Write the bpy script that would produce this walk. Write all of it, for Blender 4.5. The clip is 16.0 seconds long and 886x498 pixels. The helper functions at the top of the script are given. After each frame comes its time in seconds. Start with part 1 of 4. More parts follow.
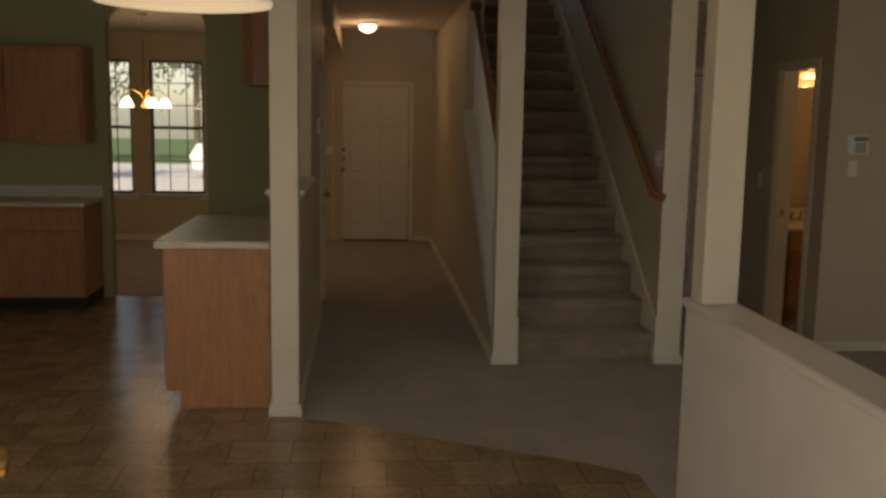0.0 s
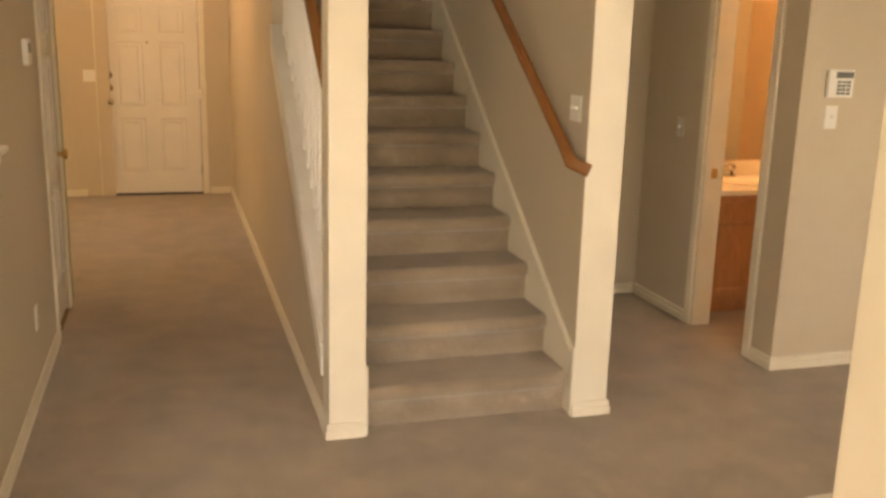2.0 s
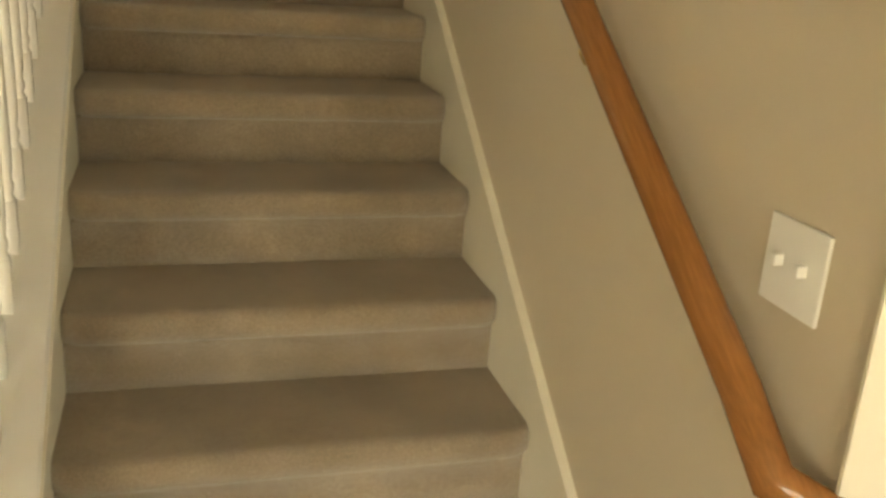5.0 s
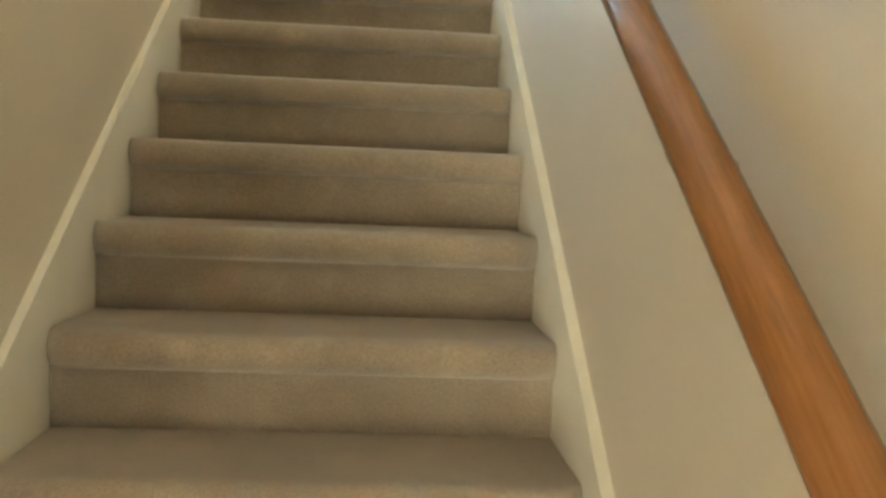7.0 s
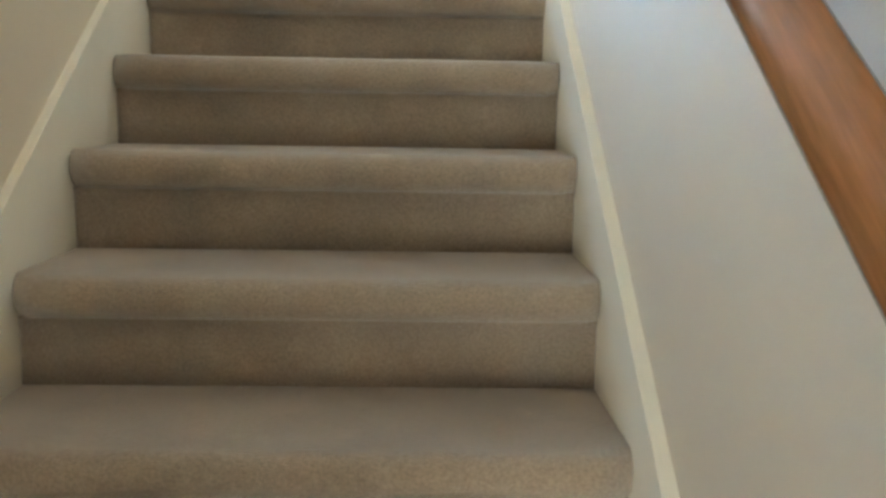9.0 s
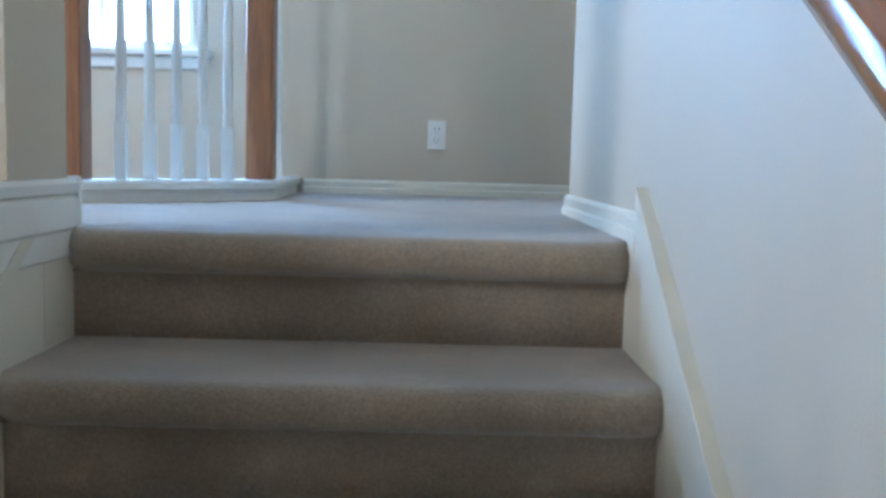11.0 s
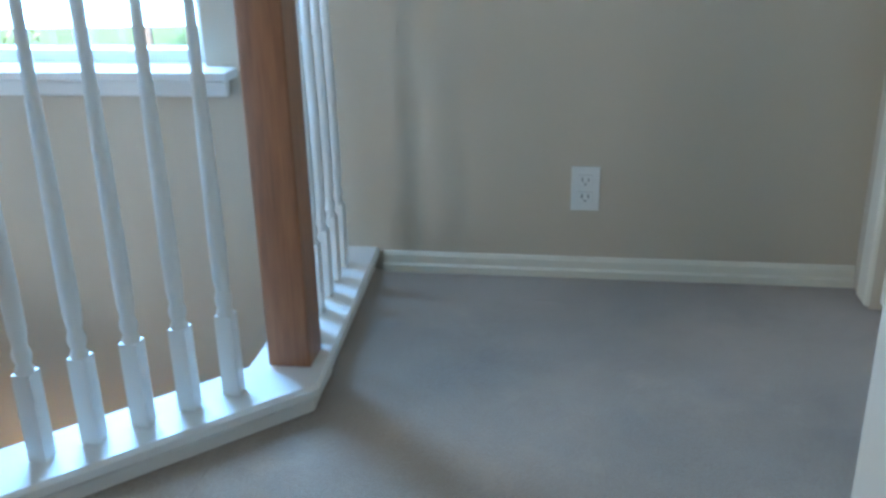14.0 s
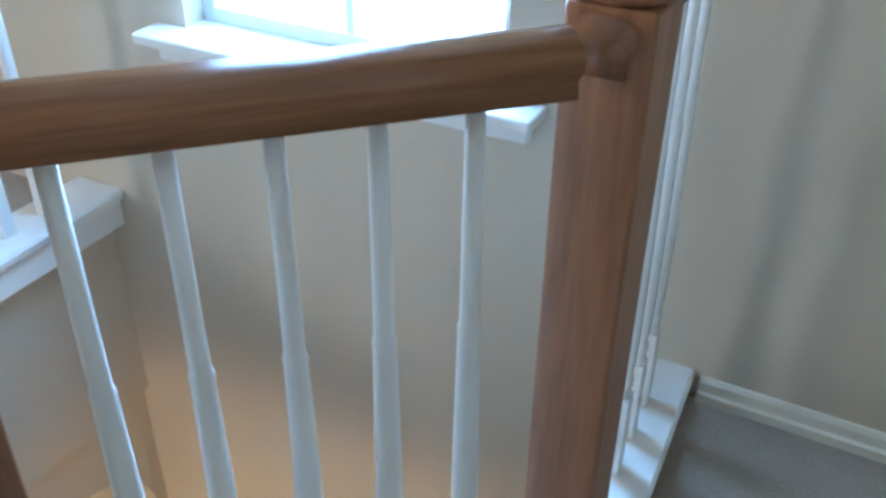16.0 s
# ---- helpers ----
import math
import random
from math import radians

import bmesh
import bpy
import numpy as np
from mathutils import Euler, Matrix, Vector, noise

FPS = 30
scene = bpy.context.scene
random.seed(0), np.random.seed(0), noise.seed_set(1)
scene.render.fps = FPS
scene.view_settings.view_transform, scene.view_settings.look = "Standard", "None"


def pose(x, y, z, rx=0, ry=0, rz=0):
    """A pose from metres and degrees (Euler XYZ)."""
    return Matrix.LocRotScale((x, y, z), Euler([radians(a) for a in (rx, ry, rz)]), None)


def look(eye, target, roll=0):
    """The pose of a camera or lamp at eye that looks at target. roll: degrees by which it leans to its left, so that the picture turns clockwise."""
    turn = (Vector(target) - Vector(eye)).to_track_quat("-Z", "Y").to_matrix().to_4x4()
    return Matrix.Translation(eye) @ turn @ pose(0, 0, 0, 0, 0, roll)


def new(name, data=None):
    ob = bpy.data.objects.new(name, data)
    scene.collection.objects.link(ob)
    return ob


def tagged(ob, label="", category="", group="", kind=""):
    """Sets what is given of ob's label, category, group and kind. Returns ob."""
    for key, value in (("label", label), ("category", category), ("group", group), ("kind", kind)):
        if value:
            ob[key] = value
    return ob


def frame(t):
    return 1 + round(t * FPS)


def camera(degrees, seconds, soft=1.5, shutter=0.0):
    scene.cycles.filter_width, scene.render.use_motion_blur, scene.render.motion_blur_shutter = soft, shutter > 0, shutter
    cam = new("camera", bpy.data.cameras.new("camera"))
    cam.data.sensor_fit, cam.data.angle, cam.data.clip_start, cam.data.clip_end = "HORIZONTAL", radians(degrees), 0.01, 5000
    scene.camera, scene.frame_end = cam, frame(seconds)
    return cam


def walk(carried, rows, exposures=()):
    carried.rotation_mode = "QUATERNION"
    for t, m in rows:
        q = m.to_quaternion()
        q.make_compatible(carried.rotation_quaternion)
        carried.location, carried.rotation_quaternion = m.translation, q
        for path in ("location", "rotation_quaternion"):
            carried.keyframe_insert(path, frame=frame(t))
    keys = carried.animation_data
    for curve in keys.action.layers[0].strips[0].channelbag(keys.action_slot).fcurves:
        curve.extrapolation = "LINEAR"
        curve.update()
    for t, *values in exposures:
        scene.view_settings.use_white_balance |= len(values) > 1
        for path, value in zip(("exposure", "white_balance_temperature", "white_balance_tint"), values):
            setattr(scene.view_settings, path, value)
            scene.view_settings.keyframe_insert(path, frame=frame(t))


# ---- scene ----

cam = camera(51.4, 16.0, soft=3.0)
PATH = [
    (0, (-1.022, -6.076, 1.637), (-0.852, -4.103, 1.355), 1.0),
    (0.1, (-1.061, -5.808, 1.629), (-0.881, -3.836, 1.352), 1.2),
    (0.5, (-1.053, -5.105, 1.633), (-0.829, -3.138, 1.35), 1.0),
    (1, (-0.965, -4.688, 1.675), (-0.639, -2.744, 1.335), 0.8),
    (1.5, (-0.874, -4.225, 1.698), (-0.427, -2.318, 1.297), 0.9),
    (2, (-0.746, -3.692, 1.689), (-0.19, -1.826, 1.234), 1.5),
    (2.5, (-0.616, -3.25, 1.694), (0.031, -1.428, 1.181), 1.5),
    (3, (-0.477, -2.749, 1.656), (0.259, -0.975, 1.099), 2.1),
    (3.2, (-0.418, -2.552, 1.654), (0.346, -0.797, 1.076), 2.3),
    (5.3, (0.381, -0.589, 1.742), (0.840, 1.250, 1.103), 4.0),
    (5.5, (0.475, -0.427, 1.728), (0.809, 1.466, 1.175), 1.8),
    (6, (0.607, 0.059, 1.763), (0.768, 2.026, 1.439), 0.1),
    (6.5, (0.636, 0.428, 2.004), (0.746, 2.412, 1.779), 2.0),
    (7, (0.603, 0.671, 2.198), (0.748, 2.661, 2.058), 2.4),
    (7.5, (0.632, 0.960, 2.302), (0.744, 2.953, 2.188), 1.0),
    (8, (0.629, 1.215, 2.407), (0.742, 3.202, 2.205), 1.7),
    (8.5, (0.678, 1.490, 2.603), (0.721, 3.455, 2.234), -0.8),
    (9, (0.657, 1.740, 2.745), (0.711, 3.717, 2.444), 0.9),
    (9.5, (0.632, 2.027, 2.915), (0.691, 4.012, 2.674), 1.7),
    (10, (0.617, 2.174, 3.071), (0.695, 4.162, 2.865), -0.4),
    (10.2, (0.608, 2.258, 3.104), (0.698, 4.251, 2.955), 0.2),
    (12.3, (0.670, 3.501, 3.765), (0.547, 5.476, 3.473), 1.3),
    (12.5, (0.682, 3.575, 3.772), (0.536, 5.548, 3.480), 0.4),
    (13, (0.717, 3.748, 3.848), (0.497, 5.694, 3.442), -3.8),
    (13.5, (0.624, 3.899, 3.967), (0.436, 5.812, 3.415), -2.6),
    (14, (0.608, 4.057, 4.094), (0.325, 5.901, 3.373), -1.3),
    (14.5, (0.530, 4.297, 4.111), (0.051, 6.072, 3.324), -1.9),
    (15, (0.473, 4.449, 4.235), (-0.139, 6.132, 3.344), -0.4),
    (15.5, (0.400, 4.589, 4.345), (-0.265, 6.194, 3.356), 0.8),
    (15.6, (0.391, 4.629, 4.349), (-0.293, 6.212, 3.336), 0.7),
    (16, (0.314, 4.794, 4.359), (-0.460, 6.280, 3.267), 0.6),
]
EXPOSURES = [(0, 0.14, 7600, 18), (0.1, 0.61, 7600, 18), (0.3, 1.25, 7600, 20), (0.5, 1.67, 7700, 24), (1.0, 2.11, 8500, 30), (1.5, 2.5, 9000, 27), (3.2, 2.92, 8900, 15), (5.3, 3.45, 8450, 6), (6.0, 4.0, 7900, 6), (7.0, 4.33, 7250, 6), (9.0, 4.3, 6100, 10), (10.2, 3.88, 5250, 12), (12.3, 2.5, 4950, 10), (14.0, 2.7, 5150, 9), (16.0, 2.72, 5250, 11)]
walk(cam, [(t, look(eye, target, roll)) for t, eye, target, roll in PATH], EXPOSURES)

# ---- world and lights ----
world = bpy.data.worlds.new("world")
scene.world = world
world.use_nodes = True
wn = world.node_tree.nodes
sky = wn.new("ShaderNodeTexSky")
sky.sky_type = "NISHITA"
sky.sun_disc = False
sky.sun_elevation = radians(48)
sky.sun_rotation = radians(200)
wn["Background"].inputs["Strength"].default_value = 0.15
world.node_tree.links.new(sky.outputs["Color"], wn["Background"].inputs["Color"])


def lamp(name, kind, matrix, energy, colour, size=0.1, size_y=None, angle=None):
    data = bpy.data.lights.new(name, kind)
    data.energy, data.color = energy, colour
    if kind == "AREA":
        data.size = size
        if size_y:
            data.shape, data.size_y = "RECTANGLE", size_y
    elif kind == "POINT":
        data.shadow_soft_size = size
    elif angle:
        data.angle = radians(angle)
    ob = new(name, data)
    ob.matrix_world = matrix
    return ob


WARM = (1.0, 0.62, 0.30)
lamp("sun", "SUN", look((-3, -12, 14), (0, 0, 0)), 5.0, (1.0, 0.95, 0.87), angle=0.5)
lamp("patio_door_daylight", "AREA", look((-1.04, -5.36, 1.1), (-0.6, 0, 1.0)), 4.03, (1.0, 0.97, 0.92), 1.08, 2.0)
lamp("back_window_daylight", "AREA", look((-3.3, -5.36, 1.6), (-2.8, 0, 0.8)), 8.06, (1.0, 0.97, 0.92), 1.9, 1.3)
lamp("living_window_daylight", "AREA", look((3.0, -5.36, 1.7), (1.0, 0, 0.6)), 4.60, (1.0, 0.97, 0.92), 2.4, 1.4)
lamp("upper_window_daylight", "AREA", look((-0.61, 6.185, 4.39), (-0.2, 2.27, 3.39)), 10.54, (0.39, 0.67, 1.0), 0.62, 1.24)
lamp("loft_window_daylight", "AREA", look((-5.14, 1.6, 5.0), (0.0, 4.87, 4.09)), 19.0, (1.0, 0.87, 0.70), 0.95, 0.95)
lamp("foyer_bulb", "POINT", pose(-1.0, 4.35, 2.55), 3.7, (1.0, 0.60, 0.32), 0.08)
lamp("bath_bulbs", "POINT", pose(2.85, 1.58, 2.02), 3.9, WARM, 0.06)
lamp("dining_bulbs", "POINT", pose(-3.35, 4.0, 1.70), 2.73, WARM, 0.10)


# ---- materials ----
def mat(name, colour, rough=0.6, metal=0.0, vary=0.08, scale=3.0, fine=0.0, fine_scale=150.0, bump=0.0, bump_scale=150.0, stretch=(1, 1, 1), sheen=0.0, emit=0.0, emit_colour=None, turn=None, scatter=0.0):
    m = bpy.data.materials.new(name)
    m.use_nodes = True
    n, l = m.node_tree.nodes, m.node_tree.links
    p = n["Principled BSDF"]
    p.inputs["Roughness"].default_value = rough
    p.inputs["Metallic"].default_value = metal
    tc = n.new("ShaderNodeTexCoord")
    mp = n.new("ShaderNodeMapping")
    mp.inputs["Scale"].default_value = stretch
    source = tc.outputs["Object"]
    if turn:
        vr = n.new("ShaderNodeVectorRotate")
        vr.rotation_type = turn[0] + "_AXIS"
        vr.inputs["Angle"].default_value = radians(turn[1])
        l.new(source, vr.inputs["Vector"])
        source = vr.outputs["Vector"]
    if scatter:
        oi = n.new("ShaderNodeObjectInfo")
        sc = n.new("ShaderNodeVectorMath")
        sc.operation = "MULTIPLY_ADD"
        sc.inputs[1].default_value = (scatter, scatter * 0.7, scatter * 1.3)
        l.new(oi.outputs["Random"], sc.inputs[0])
        l.new(source, sc.inputs[2])
        source = sc.outputs["Vector"]
    l.new(source, mp.inputs["Vector"])
    big = n.new("ShaderNodeTexNoise")
    big.inputs["Scale"].default_value = scale
    big.inputs["Detail"].default_value = 4
    l.new(mp.outputs["Vector"], big.inputs["Vector"])
    ramp = n.new("ShaderNodeMapRange")
    ramp.inputs["From Min"].default_value, ramp.inputs["From Max"].default_value = 0.3, 0.7
    ramp.inputs["To Min"].default_value, ramp.inputs["To Max"].default_value = 1 - vary, 1 + vary
    l.new(big.outputs["Fac"], ramp.inputs["Value"])
    val = ramp.outputs["Result"]
    if fine:
        small = n.new("ShaderNodeTexNoise")
        small.inputs["Scale"].default_value = fine_scale
        small.inputs["Detail"].default_value = 3
        l.new(mp.outputs["Vector"], small.inputs["Vector"])
        r2 = n.new("ShaderNodeMapRange")
        r2.inputs["From Min"].default_value, r2.inputs["From Max"].default_value = 0.3, 0.7
        r2.inputs["To Min"].default_value, r2.inputs["To Max"].default_value = 1 - fine, 1 + fine
        l.new(small.outputs["Fac"], r2.inputs["Value"])
        mul = n.new("ShaderNodeMath")
        mul.operation = "MULTIPLY"
        l.new(val, mul.inputs[0])
        l.new(r2.outputs["Result"], mul.inputs[1])
        val = mul.outputs["Value"]
    vm = n.new("ShaderNodeVectorMath")
    vm.operation = "SCALE"
    vm.inputs[0].default_value = colour
    l.new(val, vm.inputs["Scale"])
    l.new(vm.outputs["Vector"], p.inputs["Base Color"])
    if bump:
        bn = n.new("ShaderNodeTexNoise")
        bn.inputs["Scale"].default_value = bump_scale
        bn.inputs["Detail"].default_value = 4
        l.new(mp.outputs["Vector"], bn.inputs["Vector"])
        b = n.new("ShaderNodeBump")
        b.inputs["Strength"].default_value = bump
        b.inputs["Distance"].default_value = 0.01
        l.new(bn.outputs["Fac"], b.inputs["Height"])
        l.new(b.outputs["Normal"], p.inputs["Normal"])
    if sheen:
        p.inputs["Sheen Weight"].default_value = sheen
        p.inputs["Sheen Roughness"].default_value = 0.6
    if emit:
        p.inputs["Emission Color"].default_value = (*(emit_colour or colour), 1)
        p.inputs["Emission Strength"].default_value = emit
    return m


def vinyl_material():
    m = mat("vinyl_sheet", (0.32, 0.24, 0.14), 0.24, vary=0.22, scale=5, fine=0.2, fine_scale=38, bump=0.05, bump_scale=60)
    n, l = m.node_tree.nodes, m.node_tree.links
    p = n["Principled BSDF"]
    old = p.inputs["Base Color"].links[0].from_socket
    br = n.new("ShaderNodeTexBrick")
    br.offset = 0.5
    br.inputs["Scale"].default_value = 1.0
    br.inputs["Brick Width"].default_value = 0.305
    br.inputs["Row Height"].default_value = 0.305
    br.inputs["Mortar Size"].default_value = 0.006
    br.inputs["Mortar Smooth"].default_value = 0.5
    br.inputs["Color1"].default_value = (0.85, 0.82, 0.78, 1)
    br.inputs["Color2"].default_value = (1.15, 1.12, 1.05, 1)
    br.inputs["Mortar"].default_value = (0.62, 0.58, 0.52, 1)
    l.new(n["Texture Coordinate"].outputs["Object"], br.inputs["Vector"])
    mx = n.new("ShaderNodeMix")
    mx.data_type, mx.blend_type = "RGBA", "MULTIPLY"
    mx.inputs["Factor"].default_value = 1.0
    l.new(old, mx.inputs["A"])
    l.new(br.outputs["Color"], mx.inputs["B"])
    l.new(mx.outputs["Result"], p.inputs["Base Color"])
    return m


def worn(m):
    """Pale matted patches and darker trodden spots over a carpet."""
    n, l = m.node_tree.nodes, m.node_tree.links
    p = n["Principled BSDF"]
    old = p.inputs["Base Color"].links[0].from_socket
    vector = n["Mapping"].outputs["Vector"]
    for scale, lo, hi, to in ((6.5, 0.55, 0.70, 1.15), (15.0, 0.57, 0.72, 1.11), (2.6, 0.55, 0.72, 0.88)):
        t = n.new("ShaderNodeTexNoise")
        t.inputs["Scale"].default_value = scale
        t.inputs["Detail"].default_value = 5
        t.inputs["Roughness"].default_value = 0.6
        l.new(vector, t.inputs["Vector"])
        k = n.new("ShaderNodeMapRange")
        k.interpolation_type = "SMOOTHSTEP"
        k.inputs["From Min"].default_value, k.inputs["From Max"].default_value = lo, hi
        k.inputs["To Min"].default_value, k.inputs["To Max"].default_value = 1.0, to
        l.new(t.outputs["Fac"], k.inputs["Value"])
        v = n.new("ShaderNodeVectorMath")
        v.operation = "SCALE"
        l.new(old, v.inputs[0])
        l.new(k.outputs["Result"], v.inputs["Scale"])
        old = v.outputs["Vector"]
    l.new(old, p.inputs["Base Color"])
    return m


def glass_material():
    m = bpy.data.materials.new("window_glass")
    m.use_nodes = True
    p = m.node_tree.nodes["Principled BSDF"]
    p.inputs["Base Color"].default_value = (0.97, 0.99, 0.98, 1)
    p.inputs["Roughness"].default_value = 0.02
    p.inputs["Transmission Weight"].default_value = 1.0
    p.inputs["IOR"].default_value = 1.45
    return m


WALL = mat("beige_wall_paint", (0.57, 0.50, 0.385), 0.62, vary=0.03, scale=1.3, bump=0.06, bump_scale=220)
GREEN = mat("green_wall_paint", (0.40, 0.40, 0.23), 0.62, vary=0.03, scale=1.3, bump=0.06, bump_scale=220)
ORANGE = mat("tan_wall_paint", (0.60, 0.42, 0.26), 0.62, vary=0.03, scale=1.3, bump=0.06, bump_scale=220)
CEIL = mat("ceiling_paint", (0.70, 0.66, 0.58), 0.85, vary=0.03, scale=2, bump=0.25, bump_scale=90)
TRIM = mat("cream_trim_paint", (0.74, 0.70, 0.58), 0.38, vary=0.04, scale=4)
WHITE = mat("white_gloss_paint", (0.78, 0.77, 0.72), 0.35, vary=0.04, scale=5)
DOORP = mat("door_paint", (0.74, 0.71, 0.64), 0.33, vary=0.03, scale=4)
CARPET = worn(mat("beige_carpet", (0.305, 0.240, 0.168), 0.95, vary=0.17, scale=4.5, fine=0.20, fine_scale=210, bump=0.5, bump_scale=380, sheen=0.45, scatter=20.0))
OAK = mat("honey_oak", (0.275, 0.115, 0.036), 0.17, vary=0.10, scale=1.6, fine=0.13, fine_scale=16, stretch=(14, 1.0, 14), bump=0.03, bump_scale=20, turn=("X", -34.8))
OAKV = mat("brown_oak_upright", (0.26, 0.115, 0.048), 0.34, vary=0.22, scale=2, fine=0.20, fine_scale=10, stretch=(12, 12, 0.9), bump=0.05, bump_scale=25)
OAKD = mat("brown_oak_rail", (0.26, 0.115, 0.048), 0.26, vary=0.22, scale=2, fine=0.20, fine_scale=10, stretch=(0.9, 12, 12), bump=0.04, bump_scale=25, turn=("Z", -45.0))
CABOAK = mat("cabinet_oak", (0.44, 0.215, 0.095), 0.42, vary=0.09, scale=3, fine=0.12, fine_scale=12, stretch=(8, 8, 0.9), bump=0.04, bump_scale=25)
COUNTER = mat("laminate_counter", (0.70, 0.67, 0.58), 0.30, vary=0.04, scale=6, fine=0.06, fine_scale=200)
VINYL = vinyl_material()
BRASS = mat("brass", (0.72, 0.50, 0.20), 0.25, 1.0, vary=0.08)
NICKEL = mat("nickel", (0.62, 0.58, 0.52), 0.22, 1.0, vary=0.06)
PLASTIC = mat("white_plastic", (0.80, 0.80, 0.76), 0.4, vary=0.02)
GREY = mat("grey_plastic", (0.16, 0.18, 0.17), 0.4, vary=0.05)
# Near-black: painted shade for door gaps and outlet slots; also toe kicks, threshold, wheels.
DARK = mat("black_and_gap_shade", (0.03, 0.025, 0.02), 0.8, vary=0.1)
ALU = mat("window_frame_bronze", (0.10, 0.09, 0.08), 0.45, 0.3, vary=0.08)
VWHITE = mat("white_vinyl_frame", (0.80, 0.82, 0.82), 0.4, vary=0.03)
GLASS = glass_material()
MIRROR = mat("mirror_glass", (0.86, 0.88, 0.86), 0.03, 1.0, vary=0.01)
FROST = mat("lit_frosted_glass", (0.95, 0.85, 0.65), 0.5, vary=0.02, emit=4.5, emit_colour=(1.0, 0.80, 0.50))
# Faint emission added to brighten the pendant's shade; it holds no bulb.
SHADE = mat("ribbed_glass_shade", (0.86, 0.78, 0.62), 0.35, vary=0.05, emit=0.25, emit_colour=(1.0, 0.85, 0.6))
MARBLE = mat("cultured_marble", (0.80, 0.72, 0.60), 0.22, vary=0.06, scale=6)
CONCRETE = mat("patio_concrete", (0.42, 0.40, 0.36), 0.9, vary=0.12, scale=3, fine=0.1, bump=0.2)
LAWN = mat("lawn", (0.07, 0.12, 0.03), 0.9, vary=0.3, scale=2, fine=0.3, fine_scale=60, bump=0.5)
BARK = mat("bark", (0.14, 0.10, 0.07), 0.9, vary=0.3, scale=8, bump=0.6, bump_scale=20, stretch=(3, 3, 1))
LEAF = mat("leaves", (0.12, 0.15, 0.055), 0.55, vary=0.35, scale=3)
STUCCO = mat("outside_stucco", (0.45, 0.38, 0.30), 0.9, vary=0.08, bump=0.3)


# ---- mesh helpers ----
def mesh_object(name, bm, material, smooth=False):
    me = bpy.data.meshes.new(name)
    bm.to_mesh(me)
    bm.free()
    me.materials.append(material)
    if smooth:
        for p in me.polygons:
            p.use_smooth = True
    return new(name, me)


def thing(name, at, label, category, group="", kind=""):
    ob = new(name)
    ob.location = at
    ob.empty_display_size = 0.1
    return tagged(ob, label, category, group, kind)


def part(name, bm, material, parent, label="", smooth=False):
    ob = mesh_object(name, bm, material, smooth)
    ob.parent = parent
    if parent.parent is None:
        ob.matrix_parent_inverse = Matrix.Translation(-parent.location)
    if label:
        ob["label"] = label
    return ob


def structure(name, bm, material, label, category, smooth=False):
    return tagged(mesh_object(name, bm, material, smooth), label, category, "", "structure")


def add_box(bm, x0, x1, y0, y1, z0, z1, bevel=0.0, segs=2):
    vs = [bm.verts.new((x, y, z)) for x in (x0, x1) for y in (y0, y1) for z in (z0, z1)]
    fs = [bm.faces.new([vs[i] for i in q]) for q in ((0, 1, 3, 2), (4, 6, 7, 5), (0, 4, 5, 1), (2, 3, 7, 6), (0, 2, 6, 4), (1, 5, 7, 3))]
    if bevel:
        es = list({e for f in fs for e in f.edges})
        bmesh.ops.bevel(bm, geom=es, offset=bevel, segments=segs, affect="EDGES", profile=0.5)
    return bm


def box(x0, x1, y0, y1, z0, z1, bevel=0.0, segs=2):
    return add_box(bmesh.new(), x0, x1, y0, y1, z0, z1, bevel, segs)


def cells(xs, ys, zs, filled):
    """One closed skin round the filled cells of a grid."""
    bm = bmesh.new()
    vs = {}

    def v(i, j, k):
        if (i, j, k) not in vs:
            vs[i, j, k] = bm.verts.new((xs[i], ys[j], zs[k]))
        return vs[i, j, k]

    nx, ny, nz = len(xs) - 1, len(ys) - 1, len(zs) - 1

    def f(i, j, k):
        return 0 <= i < nx and 0 <= j < ny and 0 <= k < nz and filled(i, j, k)

    for i in range(nx):
        for j in range(ny):
            for k in range(nz):
                if not f(i, j, k):
                    continue
                a, b, c = i + 1, j + 1, k + 1
                if not f(i - 1, j, k):
                    bm.faces.new((v(i, j, k), v(i, j, c), v(i, b, c), v(i, b, k)))
                if not f(a, j, k):
                    bm.faces.new((v(a, j, k), v(a, b, k), v(a, b, c), v(a, j, c)))
                if not f(i, j - 1, k):
                    bm.faces.new((v(i, j, k), v(a, j, k), v(a, j, c), v(i, j, c)))
                if not f(i, b, k):
                    bm.faces.new((v(i, b, k), v(i, b, c), v(a, b, c), v(a, b, k)))
                if not f(i, j, k - 1):
                    bm.faces.new((v(i, j, k), v(i, b, k), v(a, b, k), v(a, j, k)))
                if not f(i, j, c):
                    bm.faces.new((v(i, j, c), v(a, j, c), v(a, b, c), v(i, b, c)))
    return bm


def holed(axis, lo, hi, a0, a1, z0, z1, holes=()):
    """A slab of wall across x or y, with openings (a0, a1, z0, z1) cut through."""
    As = sorted({a0, a1, *[h[0] for h in holes], *[h[1] for h in holes]})
    As = [a for a in As if a0 <= a <= a1]
    Zs = sorted({z0, z1, *[h[2] for h in holes], *[h[3] for h in holes]})
    Zs = [z for z in Zs if z0 <= z <= z1]

    def solid(a, z):
        am, zm = (As[a] + As[a + 1]) / 2, (Zs[z] + Zs[z + 1]) / 2
        return not any(h[0] < am < h[1] and h[2] < zm < h[3] for h in holes)

    if axis == "y":
        return cells(As, [lo, hi], Zs, lambda i, j, k: solid(i, k))
    return cells([lo, hi], As, Zs, lambda i, j, k: solid(j, k))


